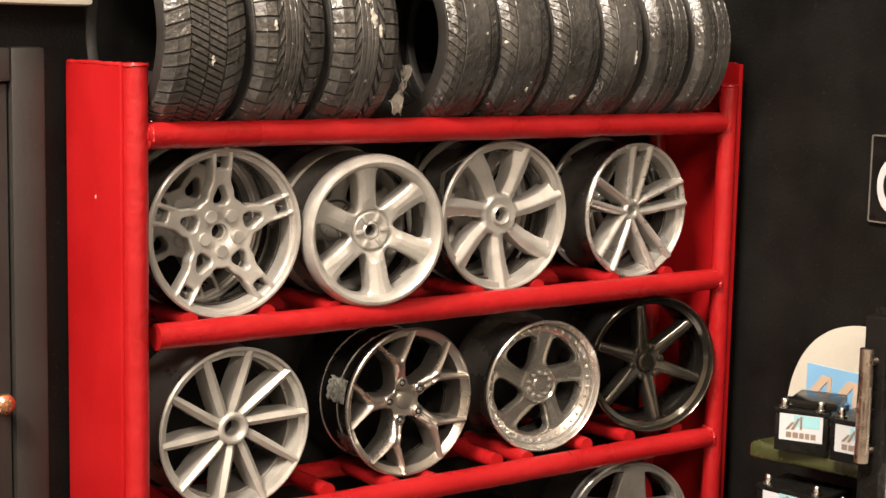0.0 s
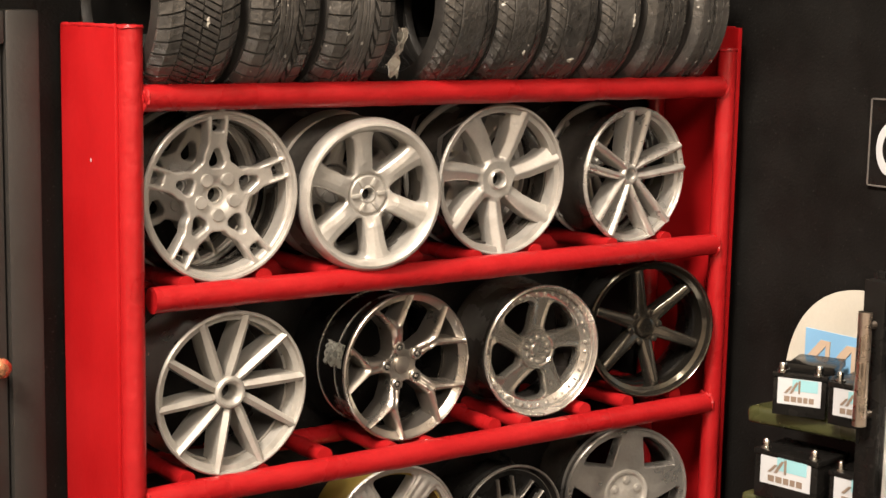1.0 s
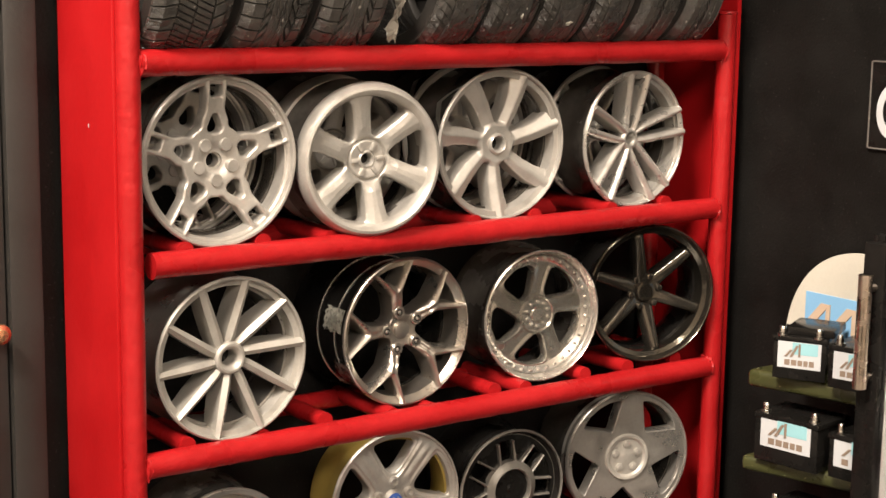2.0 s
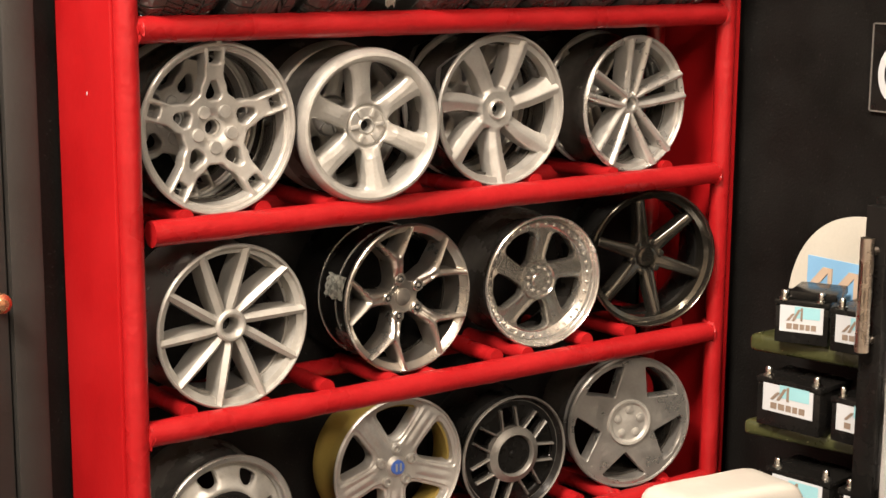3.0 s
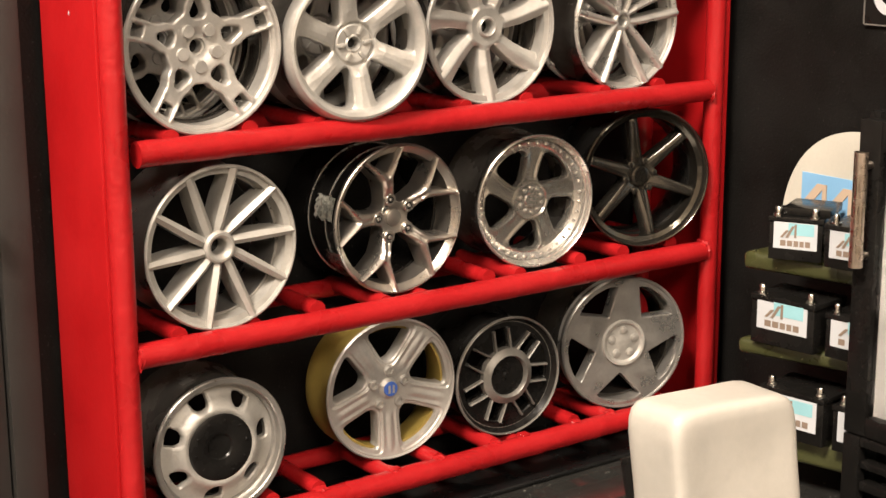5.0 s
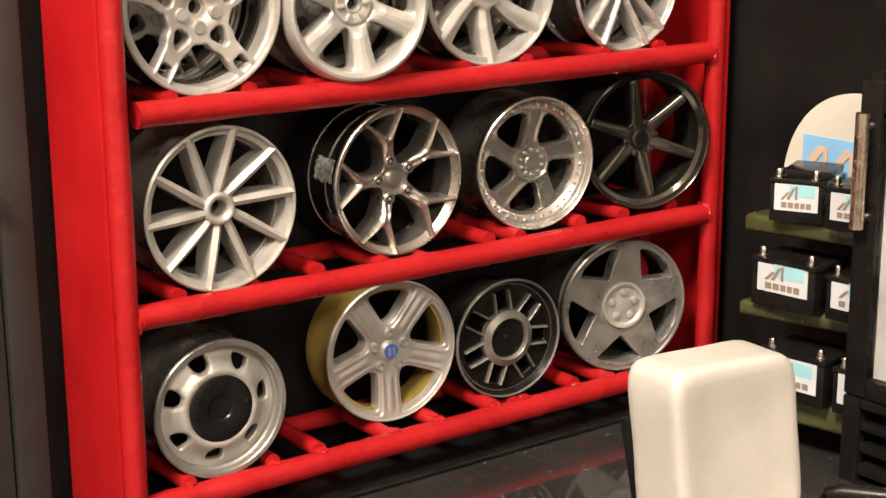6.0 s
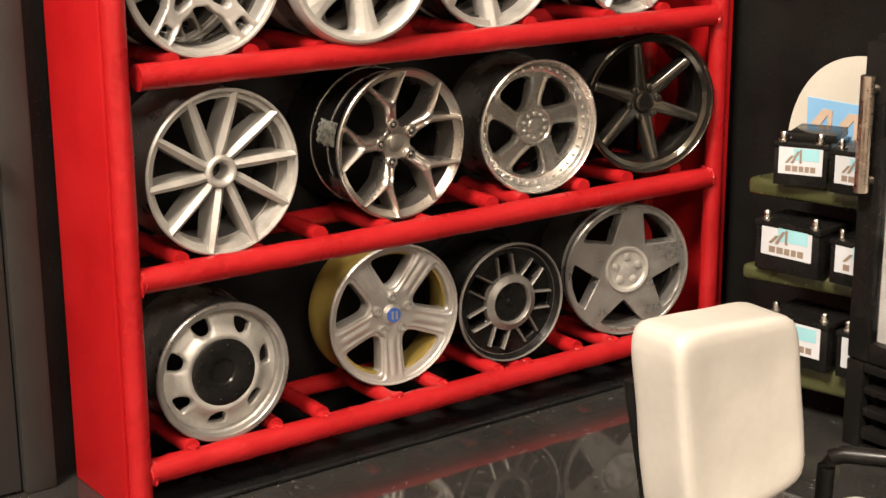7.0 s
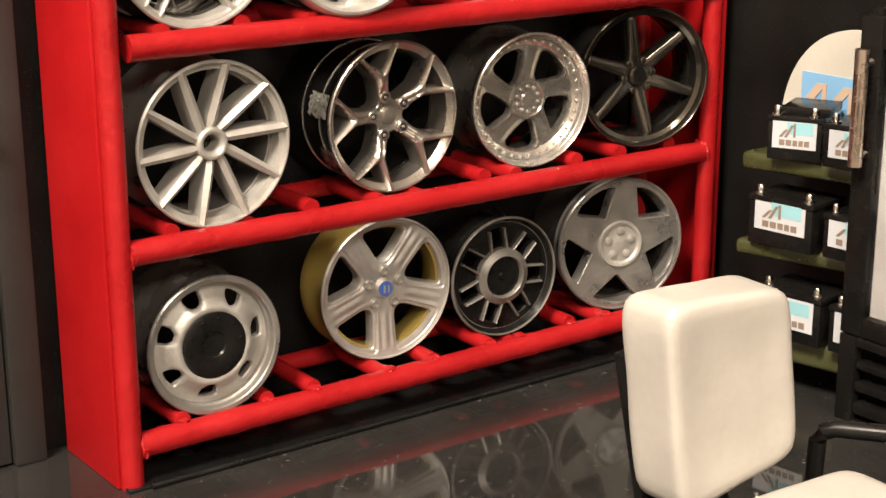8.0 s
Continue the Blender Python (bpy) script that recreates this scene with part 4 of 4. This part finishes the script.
            block(h * 0.72, h * 0.93, a + 26 * h * 0.22, a + 26 * h * 0.22 + da * 0.95, 26, 0.00005)
            for q in range(6):
                if wear.random() < 0.88:
                    x0 = (-0.44 + 0.148 * q + wear.uniform(0, 0.02)) * h
                    block(x0, x0 + wear.uniform(0.09, 0.125) * h, a + da * wear.uniform(0, 0.2), a + da * wear.uniform(0.5, 0.95), wear.choice((-40, 40)), 0.0002)
    part("tread", bm, RUBBER, t, smooth=0)
    return t


def scuff(t, R, x, angle, wide, tall, seed):
    """A ragged pale smear on a tyre's tread, centred at a sideways place and an angle above the horizontal."""
    bm = bmesh.new()
    rows_ = []
    for i in range(13):
        u = i / 12
        half = wide * (0.25 + 0.75 * math.sin(math.pi * u)) * (1 + 0.7 * noise.noise(Vector((u * 5, seed, 0)))) / 2
        mid = x + wide * 0.5 * noise.noise(Vector((u * 3, seed, 4)))
        a = radians(angle) + (u - 0.5) * tall / R
        row_ = []
        for q in (-1, -0.4, 0.4, 1):
            for up in (0.0, 0.0008):
                r = R + up * (1 if abs(q) < 1 else 0.75) + 0.0002 * noise.noise(Vector((u * 9, q * 3, seed)))
                row_.append(bm.verts.new((mid + q * half, -r * math.cos(a), r * math.sin(a))))
        rows_.append(row_)
    for a, b in zip(rows_, rows_[1:]):
        for q in (1, 3, 5):
            bm.faces.new((a[q], a[q + 2], b[q + 2], b[q]))
        for q in (0, 6):
            bm.faces.new((a[q], a[q + 1], b[q + 1], b[q]))
        for q in (0, 2, 4):
            bm.faces.new((a[q], b[q], b[q + 2], a[q + 2]))
    for e in (rows_[0], rows_[-1]):
        for q in (0, 2, 4):
            bm.faces.new((e[q], e[q + 1], e[q + 3], e[q + 2]))
    part("glue_smear", bm, GLUE, t, "pale dried glue on the tread", smooth=30)


GLUE = material("dried_glue", (0.36, 0.34, 0.3), 0.35, vary=0.5, scale=500, bump=0.0002, fine=900)
# tyre number: sideways share, angle, width, height of each smear
SMEARS = {2: ((0.1, 11, 0.0022, 0.0062), (0.28, 4, 0.0014, 0.004), (0.0, 24, 0.0026, 0.005)), 5: ((0.15, -37, 0.0022, 0.0016),), 4: ((0.2, -30, 0.0007, 0.002),),
          6: ((0.4, -8, 0.0006, 0.0045),), 0: ((0.1, -12, 0.0008, 0.003),), 1: ((-0.5, 12, 0.001, 0.003),)}
TYRES = [
    (0.0033, 0.0313, 0.0318, 0, "chevron"),
    (0.0330, 0.0592, 0.0318, 0, "block"),
    (0.0605, 0.0870, 0.0318, 0, "block"),
    (0.1027, 0.1266, 0.0318, 4, "worn"),
    (0.1275, 0.1498, 0.0318, 0, "worn"),
    (0.1503, 0.1731, 0.0318, 0, "worn"),
    (0.1737, 0.1933, 0.0318, 0, "worn"),
    (0.1955, 0.2165, 0.0318, 0, "rib"),
    (0.2183, 0.2385, 0.0318, 0, "rib"),
]
for number, (x0, x1, R, yaw, style) in enumerate(TYRES):
    t = tyre(R, x1 - x0, style)
    for k, (share, angle, wide, tall) in enumerate(SMEARS.get(number, ())):
        scuff(t, R, share * (x1 - x0) / 2, angle, wide, tall, number * 5 + k)
    if number == 3:
        h = (x1 - x0) / 2
        bm = lathe(bmesh.new(), [(R - 0.0056, -h * 0.7), (R - 0.005, 0.0), (R - 0.0056, h * 0.7), (R - 0.006, h * 0.7), (R - 0.0056, 0.0), (R - 0.006, -h * 0.7)], 72)
        bmesh.ops.rotate(bm, verts=bm.verts, cent=(0, 0, 0), matrix=Matrix.Rotation(radians(-90), 3, "Z"))
        part("lining", bm, LINING, t, "crumpled glossy black film inside the tyre")
    zz = ZB[0] + math.sqrt((R + 0.0036) ** 2 - 0.0183 ** 2)
    t.matrix_basis = pose((x0 + x1) / 2, 0.0182, zz, rng.uniform(0, 8), 0, yaw)


# ---- battery shelves, batteries and sign on the side wall ----
def shelf(z, x0, y0, x1, y1, thick=0.0068):
    """A thick shelf board whose front runs a little askew to the wall."""
    bm = bmesh.new()
    box(bm, 0, 1, 0, 1, z - thick, z)
    for v in bm.verts:
        k = v.co.y
        v.co.x = (x0 + (x1 - x0) * k) * (1 - v.co.x) + 0.2618 * v.co.x
        v.co.y = y0 + (y1 - y0) * k
    bmesh.ops.bevel(bm, geom=bm.edges[:], offset=0.0022, segments=3, profile=0.6, affect="EDGES")
    tagged(part("battery_shelf", bm, OLIVE), "thick olive green resin shelf on the black wall", "shelf", "battery shelves")


shelf(0.0870, 0.2215, -0.0442, 0.2343, -0.0919, 0.0066)
shelf(0.0550, 0.2200, -0.0445, 0.2342, -0.0919, 0.006)
shelf(0.0222, 0.2200, -0.042, 0.2316, -0.0919, 0.0100)


def battery(place, W, H, lw, lh, lz, cover, far=None):
    """far: where a short battery ends against the fridge, in its own y."""
    b = thing("battery", place, ("covered " if cover else "") + "black model car battery with white and turquoise label", "battery", "batteries on the shelves")
    D = 0.02
    y_ = -W / 2 if far is None else far
    k = lw / 0.0207
    part("case", box(bmesh.new(), 0, D, y_, W / 2, 0, H - 0.0028, 0.0005), BLACK, b)
    part("case_lid", box(bmesh.new(), -0.0004, D + 0.0004, y_ - (0.0004 if far is None else 0), W / 2 + 0.0004, H - 0.0026, H - 0.0006, 0.0004), BLACK, b)
    if cover:
        part("cover", box(bmesh.new(), 0.002, D, -W / 2 - 0.002, W / 2 - 0.004, H - 0.0006, H + 0.0024, 0.0007), BLACK, b)
    for y in (-W / 2 + 0.003, W / 2 - 0.003):
        if y < y_ + 0.002:
            continue
        bm = bmesh.new()
        lathe(bm, [(0.0, 0.0), (0.0019, 0.0), (0.0019, 0.0008), (0.0013, 0.001), (0.0012, 0.0032), (0.0009, 0.0036), (0.0, 0.0036)], 16, axis="z")
        part("terminal", bm, TERMINAL, b, m=pose(0.0024 if not cover else 0.0008, y, H - 0.0008))
    lab = part("label", box(bmesh.new(), -0.0003, -0.00002, max(-lw / 2, y_), lw / 2, lz, lz + lh), PAPER, b, "white printed label", smooth=0)
    c0, c1 = lz + lh * 0.5, lz + lh * 0.92
    if y_ < 0.003 * k:
        part("colour_block", box(bmesh.new(), -0.0004, -0.0003, max(-0.0088 * k, y_), 0.0034 * k, c0, c1), CYAN, lab, smooth=0)
    for yy, w_, z0, z1, lean in ((0.0072, 0.0013, 0.4, 0.66, 0.0028), (0.0046, 0.0013, 0.4, 0.82, 0.003), (0.0004, 0.0010, 0.42, 0.88, 0.0)):
        if (yy - w_ - lean) * k < y_:
            continue
        bm = bmesh.new()
        vs = [bm.verts.new((-0.00055, y * k, lz + lh * z)) for y, z in ((yy, z0), (yy - w_, z0), (yy - w_ - lean, z1), (yy - lean, z1))]
        fr = [bm.verts.new((-0.0004, v.co.y, v.co.z)) for v in vs]
        bm.faces.new(vs)
        for i in range(4):
            bm.faces.new((vs[i], vs[(i + 1) % 4], fr[(i + 1) % 4], fr[i]))
        part("logo_stripe", bm, INK, lab, smooth=0)
    for y0, y1 in ((0.0070, 0.0044), (0.0038, 0.0012), (0.0006, -0.0016), (-0.0022, -0.0042), (-0.0048, -0.0072)):
        if y1 * k < y_:
            continue
        part("print_bar", box(bmesh.new(), -0.0004, -0.0003, y1 * k, y0 * k, lz + lh * 0.1, lz + lh * 0.3), INK, lab, smooth=0)
    return b


battery(pose(0.2235, -0.0668, 0.0871, 0, 0, 27), 0.019, 0.0162, 0.0154, 0.0101, 0.0042, True)
battery(pose(0.2275, -0.0885, 0.0871, 0, 0, 14), 0.0205, 0.0158, 0.0165, 0.0101, 0.0036, False, -0.0032)
battery(pose(0.2215, -0.0642, 0.0551, 0, 0, 8), 0.0262, 0.0185, 0.0208, 0.0114, 0.0058, False)
battery(pose(0.2270, -0.0930, 0.0551, 0, 0, 6), 0.0252, 0.0165, 0.0208, 0.0110, 0.0045, False, 0.0014)
battery(pose(0.2220, -0.0700, 0.0222, 0, 0, 8), 0.0262, 0.0185, 0.0208, 0.0114, 0.0046, False)
battery(pose(0.2270, -0.0985, 0.0222, 0, 0, 8), 0.0252, 0.0175, 0.0208, 0.0110, 0.0040, False, 0.007)

# rounded sign that stands on the top shelf behind the batteries
sign = thing("shop_sign", pose(0.25, -0.0708, 0.0869), "cream round-topped sign with a blue and tan mark", "sign")
bm = bmesh.new()
out = [(0.0345 * math.cos(a), 0.0435 * max(0.0, math.sin(a)) ** 0.8) for a in [math.pi * k / 40 for k in range(41)]]
out = [(max(y, -0.0212), z) for y, z in out if y > -0.0225]
out.append((out[-1][0], 0.0))
f0 = [bm.verts.new((0, y, z)) for y, z in out]
f1 = [bm.verts.new((0.0015, y, z)) for y, z in out]
bm.faces.new(f0)
bm.faces.new(f1[::-1])
for i in range(len(out)):
    j = (i + 1) % len(out)
    bm.faces.new((f0[i], f0[j], f1[j], f1[i]))
part("board", bm, CREAM, sign, smooth=30)
part("colour_block", box(bmesh.new(), -0.0004, 0, -0.0208, 0.0248, 0.010, 0.0262), PALE_BLUE, sign, smooth=0)
for yy in (0.0245, 0.0125):
    for foot, head, wide, proud in ((yy + 0.004, yy - 0.0072, 0.0041, 0.0008), (yy - 0.0098, yy - 0.0098, 0.0018, 0.001)):
        bm = bmesh.new()
        vs = [bm.verts.new((-proud, y, z)) for y, z in ((foot, 0.010), (foot - wide, 0.010), (head - wide, 0.0228), (head, 0.0228))]
        fr = [bm.verts.new((-0.0004, v.co.y, v.co.z)) for v in vs]
        bm.faces.new(vs)
        for i in range(4):
            bm.faces.new((vs[i], vs[(i + 1) % 4], fr[(i + 1) % 4], fr[i]))
        part("mark_stripe", bm, TAN, sign, smooth=0)

# small black card with a white figure on the wall
card = thing("wall_card", pose(0.2618, -0.0612, 0.1674), "black card with pale edges and a white curve, on the wall", "card")
part("card_plate", box(bmesh.new(), -0.0012, 0, -0.03, 0, 0, 0.031, 0.0003), BLACK, card)
part("card_edge", box(bmesh.new(), -0.0014, -0.0002, -0.0004, 0.0002, 0.0, 0.031), SILVER_FLAT, card, smooth=0)
part("card_edge", box(bmesh.new(), -0.0014, -0.0002, -0.03, -0.0004, 0.0308, 0.0313), SILVER_FLAT, card, smooth=0)
part("card_edge", box(bmesh.new(), -0.0014, -0.0002, -0.03, -0.0004, -0.0003, 0.0002), SILVER_FLAT, card, smooth=0)
bm = bmesh.new()
lathe(bm, [(0.0042, -0.0003), (0.0068, -0.0003), (0.0068, 0.0), (0.0042, 0.0)], 32)
bmesh.ops.scale(bm, vec=(1, 1, 1.45), verts=bm.verts)
part("figure", bm, PAPER, card, m=pose(-0.0013, -0.0102, 0.0135, 0, 0, -90))

# ---- drinks fridge ----
fr = thing("display_fridge", pose(0.2235, -0.0923, 0.0), "black display fridge with a glass door and steel handle", "fridge")
FW, FH, FD = 0.1025, 0.1428, 0.0381
part("body", box(bmesh.new(), FD - 0.004, FD, -FW, 0, 0.0, FH, 0.0006), BLACK, fr)
part("side_wall", box(bmesh.new(), 0.0046, FD - 0.004, -0.0046, 0, 0.0, FH, 0.0006), BLACK, fr)
part("side_wall", box(bmesh.new(), 0.0046, FD - 0.004, -FW, -FW + 0.0046, 0.0, FH, 0.0006), BLACK, fr)
part("top", box(bmesh.new(), 0.0046, FD - 0.004, -FW + 0.0046, -0.0046, FH - 0.0068, FH), BLACK, fr)
part("liner", box(bmesh.new(), 0.0228, FD - 0.0042, -FW + 0.0051, -0.0051, 0.0325, 0.0381), INSIDE, fr, "white inside floor", smooth=0)
part("liner", box(bmesh.new(), 0.0273, 0.0318, -FW + 0.0051, -0.0051, 0.0381, FH - 0.008), INSIDE, fr, "white inside back", smooth=0)
for y0, y1 in ((-0.0085, -0.0048), (-FW + 0.0048, -FW + 0.0085)):
    part("liner", box(bmesh.new(), 0.0051, 0.0296, y0, y1, 0.0335, FH - 0.0074), INSIDE, fr, "white inside wall", smooth=0)
part("wire_shelf", box(bmesh.new(), 0.0091, 0.0273, -FW + 0.0051, -0.0051, 0.0728, 0.0739), INSIDE, fr, smooth=0)
part("door_frame", box(bmesh.new(), 0, 0.0046, -0.0089, 0, 0.0318, FH - 0.0023, 0.0006), BLACK, fr)
part("door_frame", box(bmesh.new(), 0, 0.0046, -FW, -FW + 0.0089, 0.0318, FH - 0.0023, 0.0006), BLACK, fr)
part("door_frame", box(bmesh.new(), 0, 0.0046, -FW + 0.0091, -0.0089, 0.0318, 0.0386, 0.0006), BLACK, fr)
part("door_frame", box(bmesh.new(), 0, 0.0046, -FW + 0.0091, -0.0089, FH - 0.0125, FH - 0.0023, 0.0006), BLACK, fr)
pane = part("pane", box(bmesh.new(), 0.002, 0.0027, -FW + 0.0089, -0.0089, 0.0386, FH - 0.0125), GLASS, fr, smooth=0)
pane.visible_shadow = False
hd = part("handle", rod(bmesh.new(), (-0.0048, -0.0051, 0.0916), (-0.0048, -0.0051, 0.1305), 0.0024, 18), STEEL, fr, "brushed steel bar handle")
for z in (0.095, 0.1257):
    part("handle_mount", rod(bmesh.new(), (-0.0034, -0.0051, z), (0.001, -0.0051, z), 0.0014, 10), STEEL, hd)
part("plinth", box(bmesh.new(), 0.0125, 0.0148, -FW + 0.0051, -0.0051, 0.001, 0.031), BASE, fr, smooth=0)
part("grille_frame", box(bmesh.new(), 0, 0.0043, -0.0071, 0, 0.0, 0.0312, 0.0006), BLACK, fr)
part("grille_frame", box(bmesh.new(), 0, 0.0043, -FW, -0.0073, 0.0279, 0.0312, 0.0006), BLACK, fr)
part("grille_frame", box(bmesh.new(), 0, 0.0043, -FW, -0.0073, 0.0, 0.001, 0.0002), BLACK, fr)
for z0, z1 in ((0.0198, 0.0226), (0.0118, 0.0150), (0.0034, 0.0076)):
    part("grille_slat", box(bmesh.new(), 0.0007, 0.0068, -FW, -0.0072, z0, z1, 0.0008), BLACK, fr)


# ---- the white chair ----
chair = thing("chair", pose(0.0735, -0.1764, 0, 0, 0, -3), "white cushioned model chair with a black tube frame", "chair")


def cushion(bm, w, d, h, r, puff):
    """A rounded block, centred, with softly bulging faces."""
    bmesh.ops.create_cube(bm, size=1.0)
    bmesh.ops.subdivide_edges(bm, edges=bm.edges[:], cuts=13, use_grid_fill=True)
    n = 9.0
    for v in bm.verts:
        x, y, z = (c * 2 for c in v.co)
        k = (abs(x) ** n + abs(y) ** n + abs(z) ** n) ** (1 / n)
        s = max(abs(x), abs(y), abs(z)) / k
        s = s ** r
        v.co = Vector((x * s * w / 2, y * s * d / 2, z * s * h / 2)) + Vector((0, 0, 0))
        wob = noise.noise(v.co * 90) * puff
        v.co *= 1 + wob
    return bm


bm = cushion(bmesh.new(), 0.0398, 0.0204, 0.0484, 1.0, 0.012)
for v in bm.verts:
    k = v.co.x / 0.0398 + 0.5
    if v.co.y < -0.006:
        u_, w_ = v.co.x / 0.0199, v.co.z / 0.0242
        v.co.y += 0.002 * max(0.0, 1 - u_ ** 4) * max(0.0, 1 - w_ ** 4)
    v.co.z = (v.co.z + 0.0242) * (1 - 0.085 * k) - 0.0242 + 0.0026 * k
    low = 0.5 - v.co.z / 0.0484
    v.co.x += 0.0034 * low * (1 - k) - 0.0022 * (1 - low) + 0.0028 * low * k
    v.co.z -= 0.0058 * low * (1 - k)
part("backrest", bm, WHITE, chair, "thick white padded backrest", smooth=60, m=pose(-0.0006, 0, 0.0738, -2, 0, 0))
bm = cushion(bmesh.new(), 0.05, 0.040, 0.012, 1.0, 0.012)
part("seat", bm, WHITE, chair, "white padded seat", smooth=60, m=pose(0.0115, -0.0325, 0.0415))


def tube(name, points, r, parent):
    bm = bmesh.new()
    pts = [Vector(p) for p in points]
    rings = []
    seg = 12
    for i, p in enumerate(pts):
        d = (pts[min(i + 1, len(pts) - 1)] - pts[max(i - 1, 0)]).normalized()
        u = d.cross(Vector((0.3, 0.2, 0.93))).normalized()
        w_ = d.cross(u)
        rings.append([bm.verts.new(p + r * (math.cos(2 * math.pi * j / seg) * u + math.sin(2 * math.pi * j / seg) * w_)) for j in range(seg)])
    for a, b in zip(rings, rings[1:]):
        for j in range(seg):
            bm.faces.new((a[j], a[(j + 1) % seg], b[(j + 1) % seg], b[j]))
    bm.faces.new(rings[0][::-1])
    bm.faces.new(rings[-1])
    return part(name, bm, BLACK, parent)


bm = box(bmesh.new(), -0.0205, 0.0175, 0.0098, 0.0136, 0.036, 0.081, 0.0012)
for v in bm.verts:
    if v.co.x < 0:
        v.co.x += 0.009 * (0.081 - v.co.z) / 0.045
part("back_shell", bm, BLACK, chair, "black panel behind the cushion")
for sx in (-1, 1):
    tube("leg", [(sx * 0.015, -0.004, 0.036), (sx * 0.0165, 0.003, 0.018), (sx * 0.0175, 0.008, 0.0)], 0.0017, chair)
    tube("leg", [(sx * 0.015, -0.042, 0.036), (sx * 0.0165, -0.045, 0.018), (sx * 0.0175, -0.048, 0.0)], 0.0017, chair)
    tube("back_post", [(sx * 0.009, 0.0108, 0.056), (sx * 0.009, 0.0085, 0.045), (sx * 0.009, 0.002, 0.037), (sx * 0.009, -0.006, 0.035)], 0.0017, chair)
part("seat_pan", box(bmesh.new(), -0.0195, 0.0195, -0.046, 0.0005, 0.0335, 0.0375, 0.0006), BLACK, chair)

# ---- bent black tube frame of another seat beside the chair ----
seat_frame = thing("seat_frame", pose(0.1149, -0.1751, 0, 0, 0, -55), "bent black tube seat frame beside the white chair", "seat frame")
for oy in (0.0,):
    tube("side_tube", [(0.0, oy, 0.0), (0.0, oy, 0.03), (0.0005, oy, 0.047), (0.002, oy, 0.0496), (0.005, oy, 0.0508), (0.02, oy, 0.051), (0.036, oy, 0.0508), (0.039, oy, 0.0494), (0.0405, oy, 0.046), (0.041, oy, 0.0)], 0.0024, seat_frame)

# ---- lint on the floor ----
bm = bmesh.new()
lr = random.Random(11)
for k in range(420):
    p = Vector((lr.uniform(-0.05, 0.25), lr.uniform(-0.13, -0.002), 0.0002))
    a = lr.uniform(0, 6.28)
    n_ = lr.choice((2, 3, 4, 5))
    ln = lr.uniform(0.0002, 0.0007)
    prev = None
    for q in range(n_):
        w_ = Vector((-math.sin(a), math.cos(a), 0)) * 0.00006
        cur = (bm.verts.new(p - w_), bm.verts.new(p + w_), bm.verts.new(p + Vector((0, 0, 0.0001))))
        if prev:
            for c in range(3):
                bm.faces.new((prev[c], prev[(c + 1) % 3], cur[(c + 1) % 3], cur[c]))
        prev = cur
        a += lr.uniform(-0.9, 0.9)
        p = p + Vector((math.cos(a), math.sin(a), 0)) * ln
LINT = material("pale_lint", (0.2, 0.19, 0.17), 0.8)
tagged(part("floor_lint", bm, LINT), "pale lint and dust fibres on the dark floor", "lint", kind="stuff")

# torn clear film between two tyres
bm = bmesh.new()
grid = []
for u in range(7):
    row_ = []
    for v in range(9):
        x = 0.0905 + 0.0034 * (u / 6) * (1 - 0.5 * v / 8) + 0.0045 * v / 8
        z = 0.2052 + 0.0155 * v / 8
        row_.append(bm.verts.new((x + 0.0006 * math.sin(v * 2.1 + u), -0.002 + 0.004 * math.sin(u * 1.1 + v * 0.7) * 0.5, z + 0.0008 * math.sin(u * 2.3))))
    grid.append(row_)
for u in range(6):
    for v in range(8):
        bm.faces.new((grid[u][v], grid[u + 1][v], grid[u + 1][v + 1], grid[u][v + 1]))
film_ = part("plastic_scrap", bm, SCRAP, smooth=0)
film_.modifiers.new("thickness", "SOLIDIFY").thickness = 0.0002
tagged(film_, "crumpled pale plastic film between two tyres", "film")
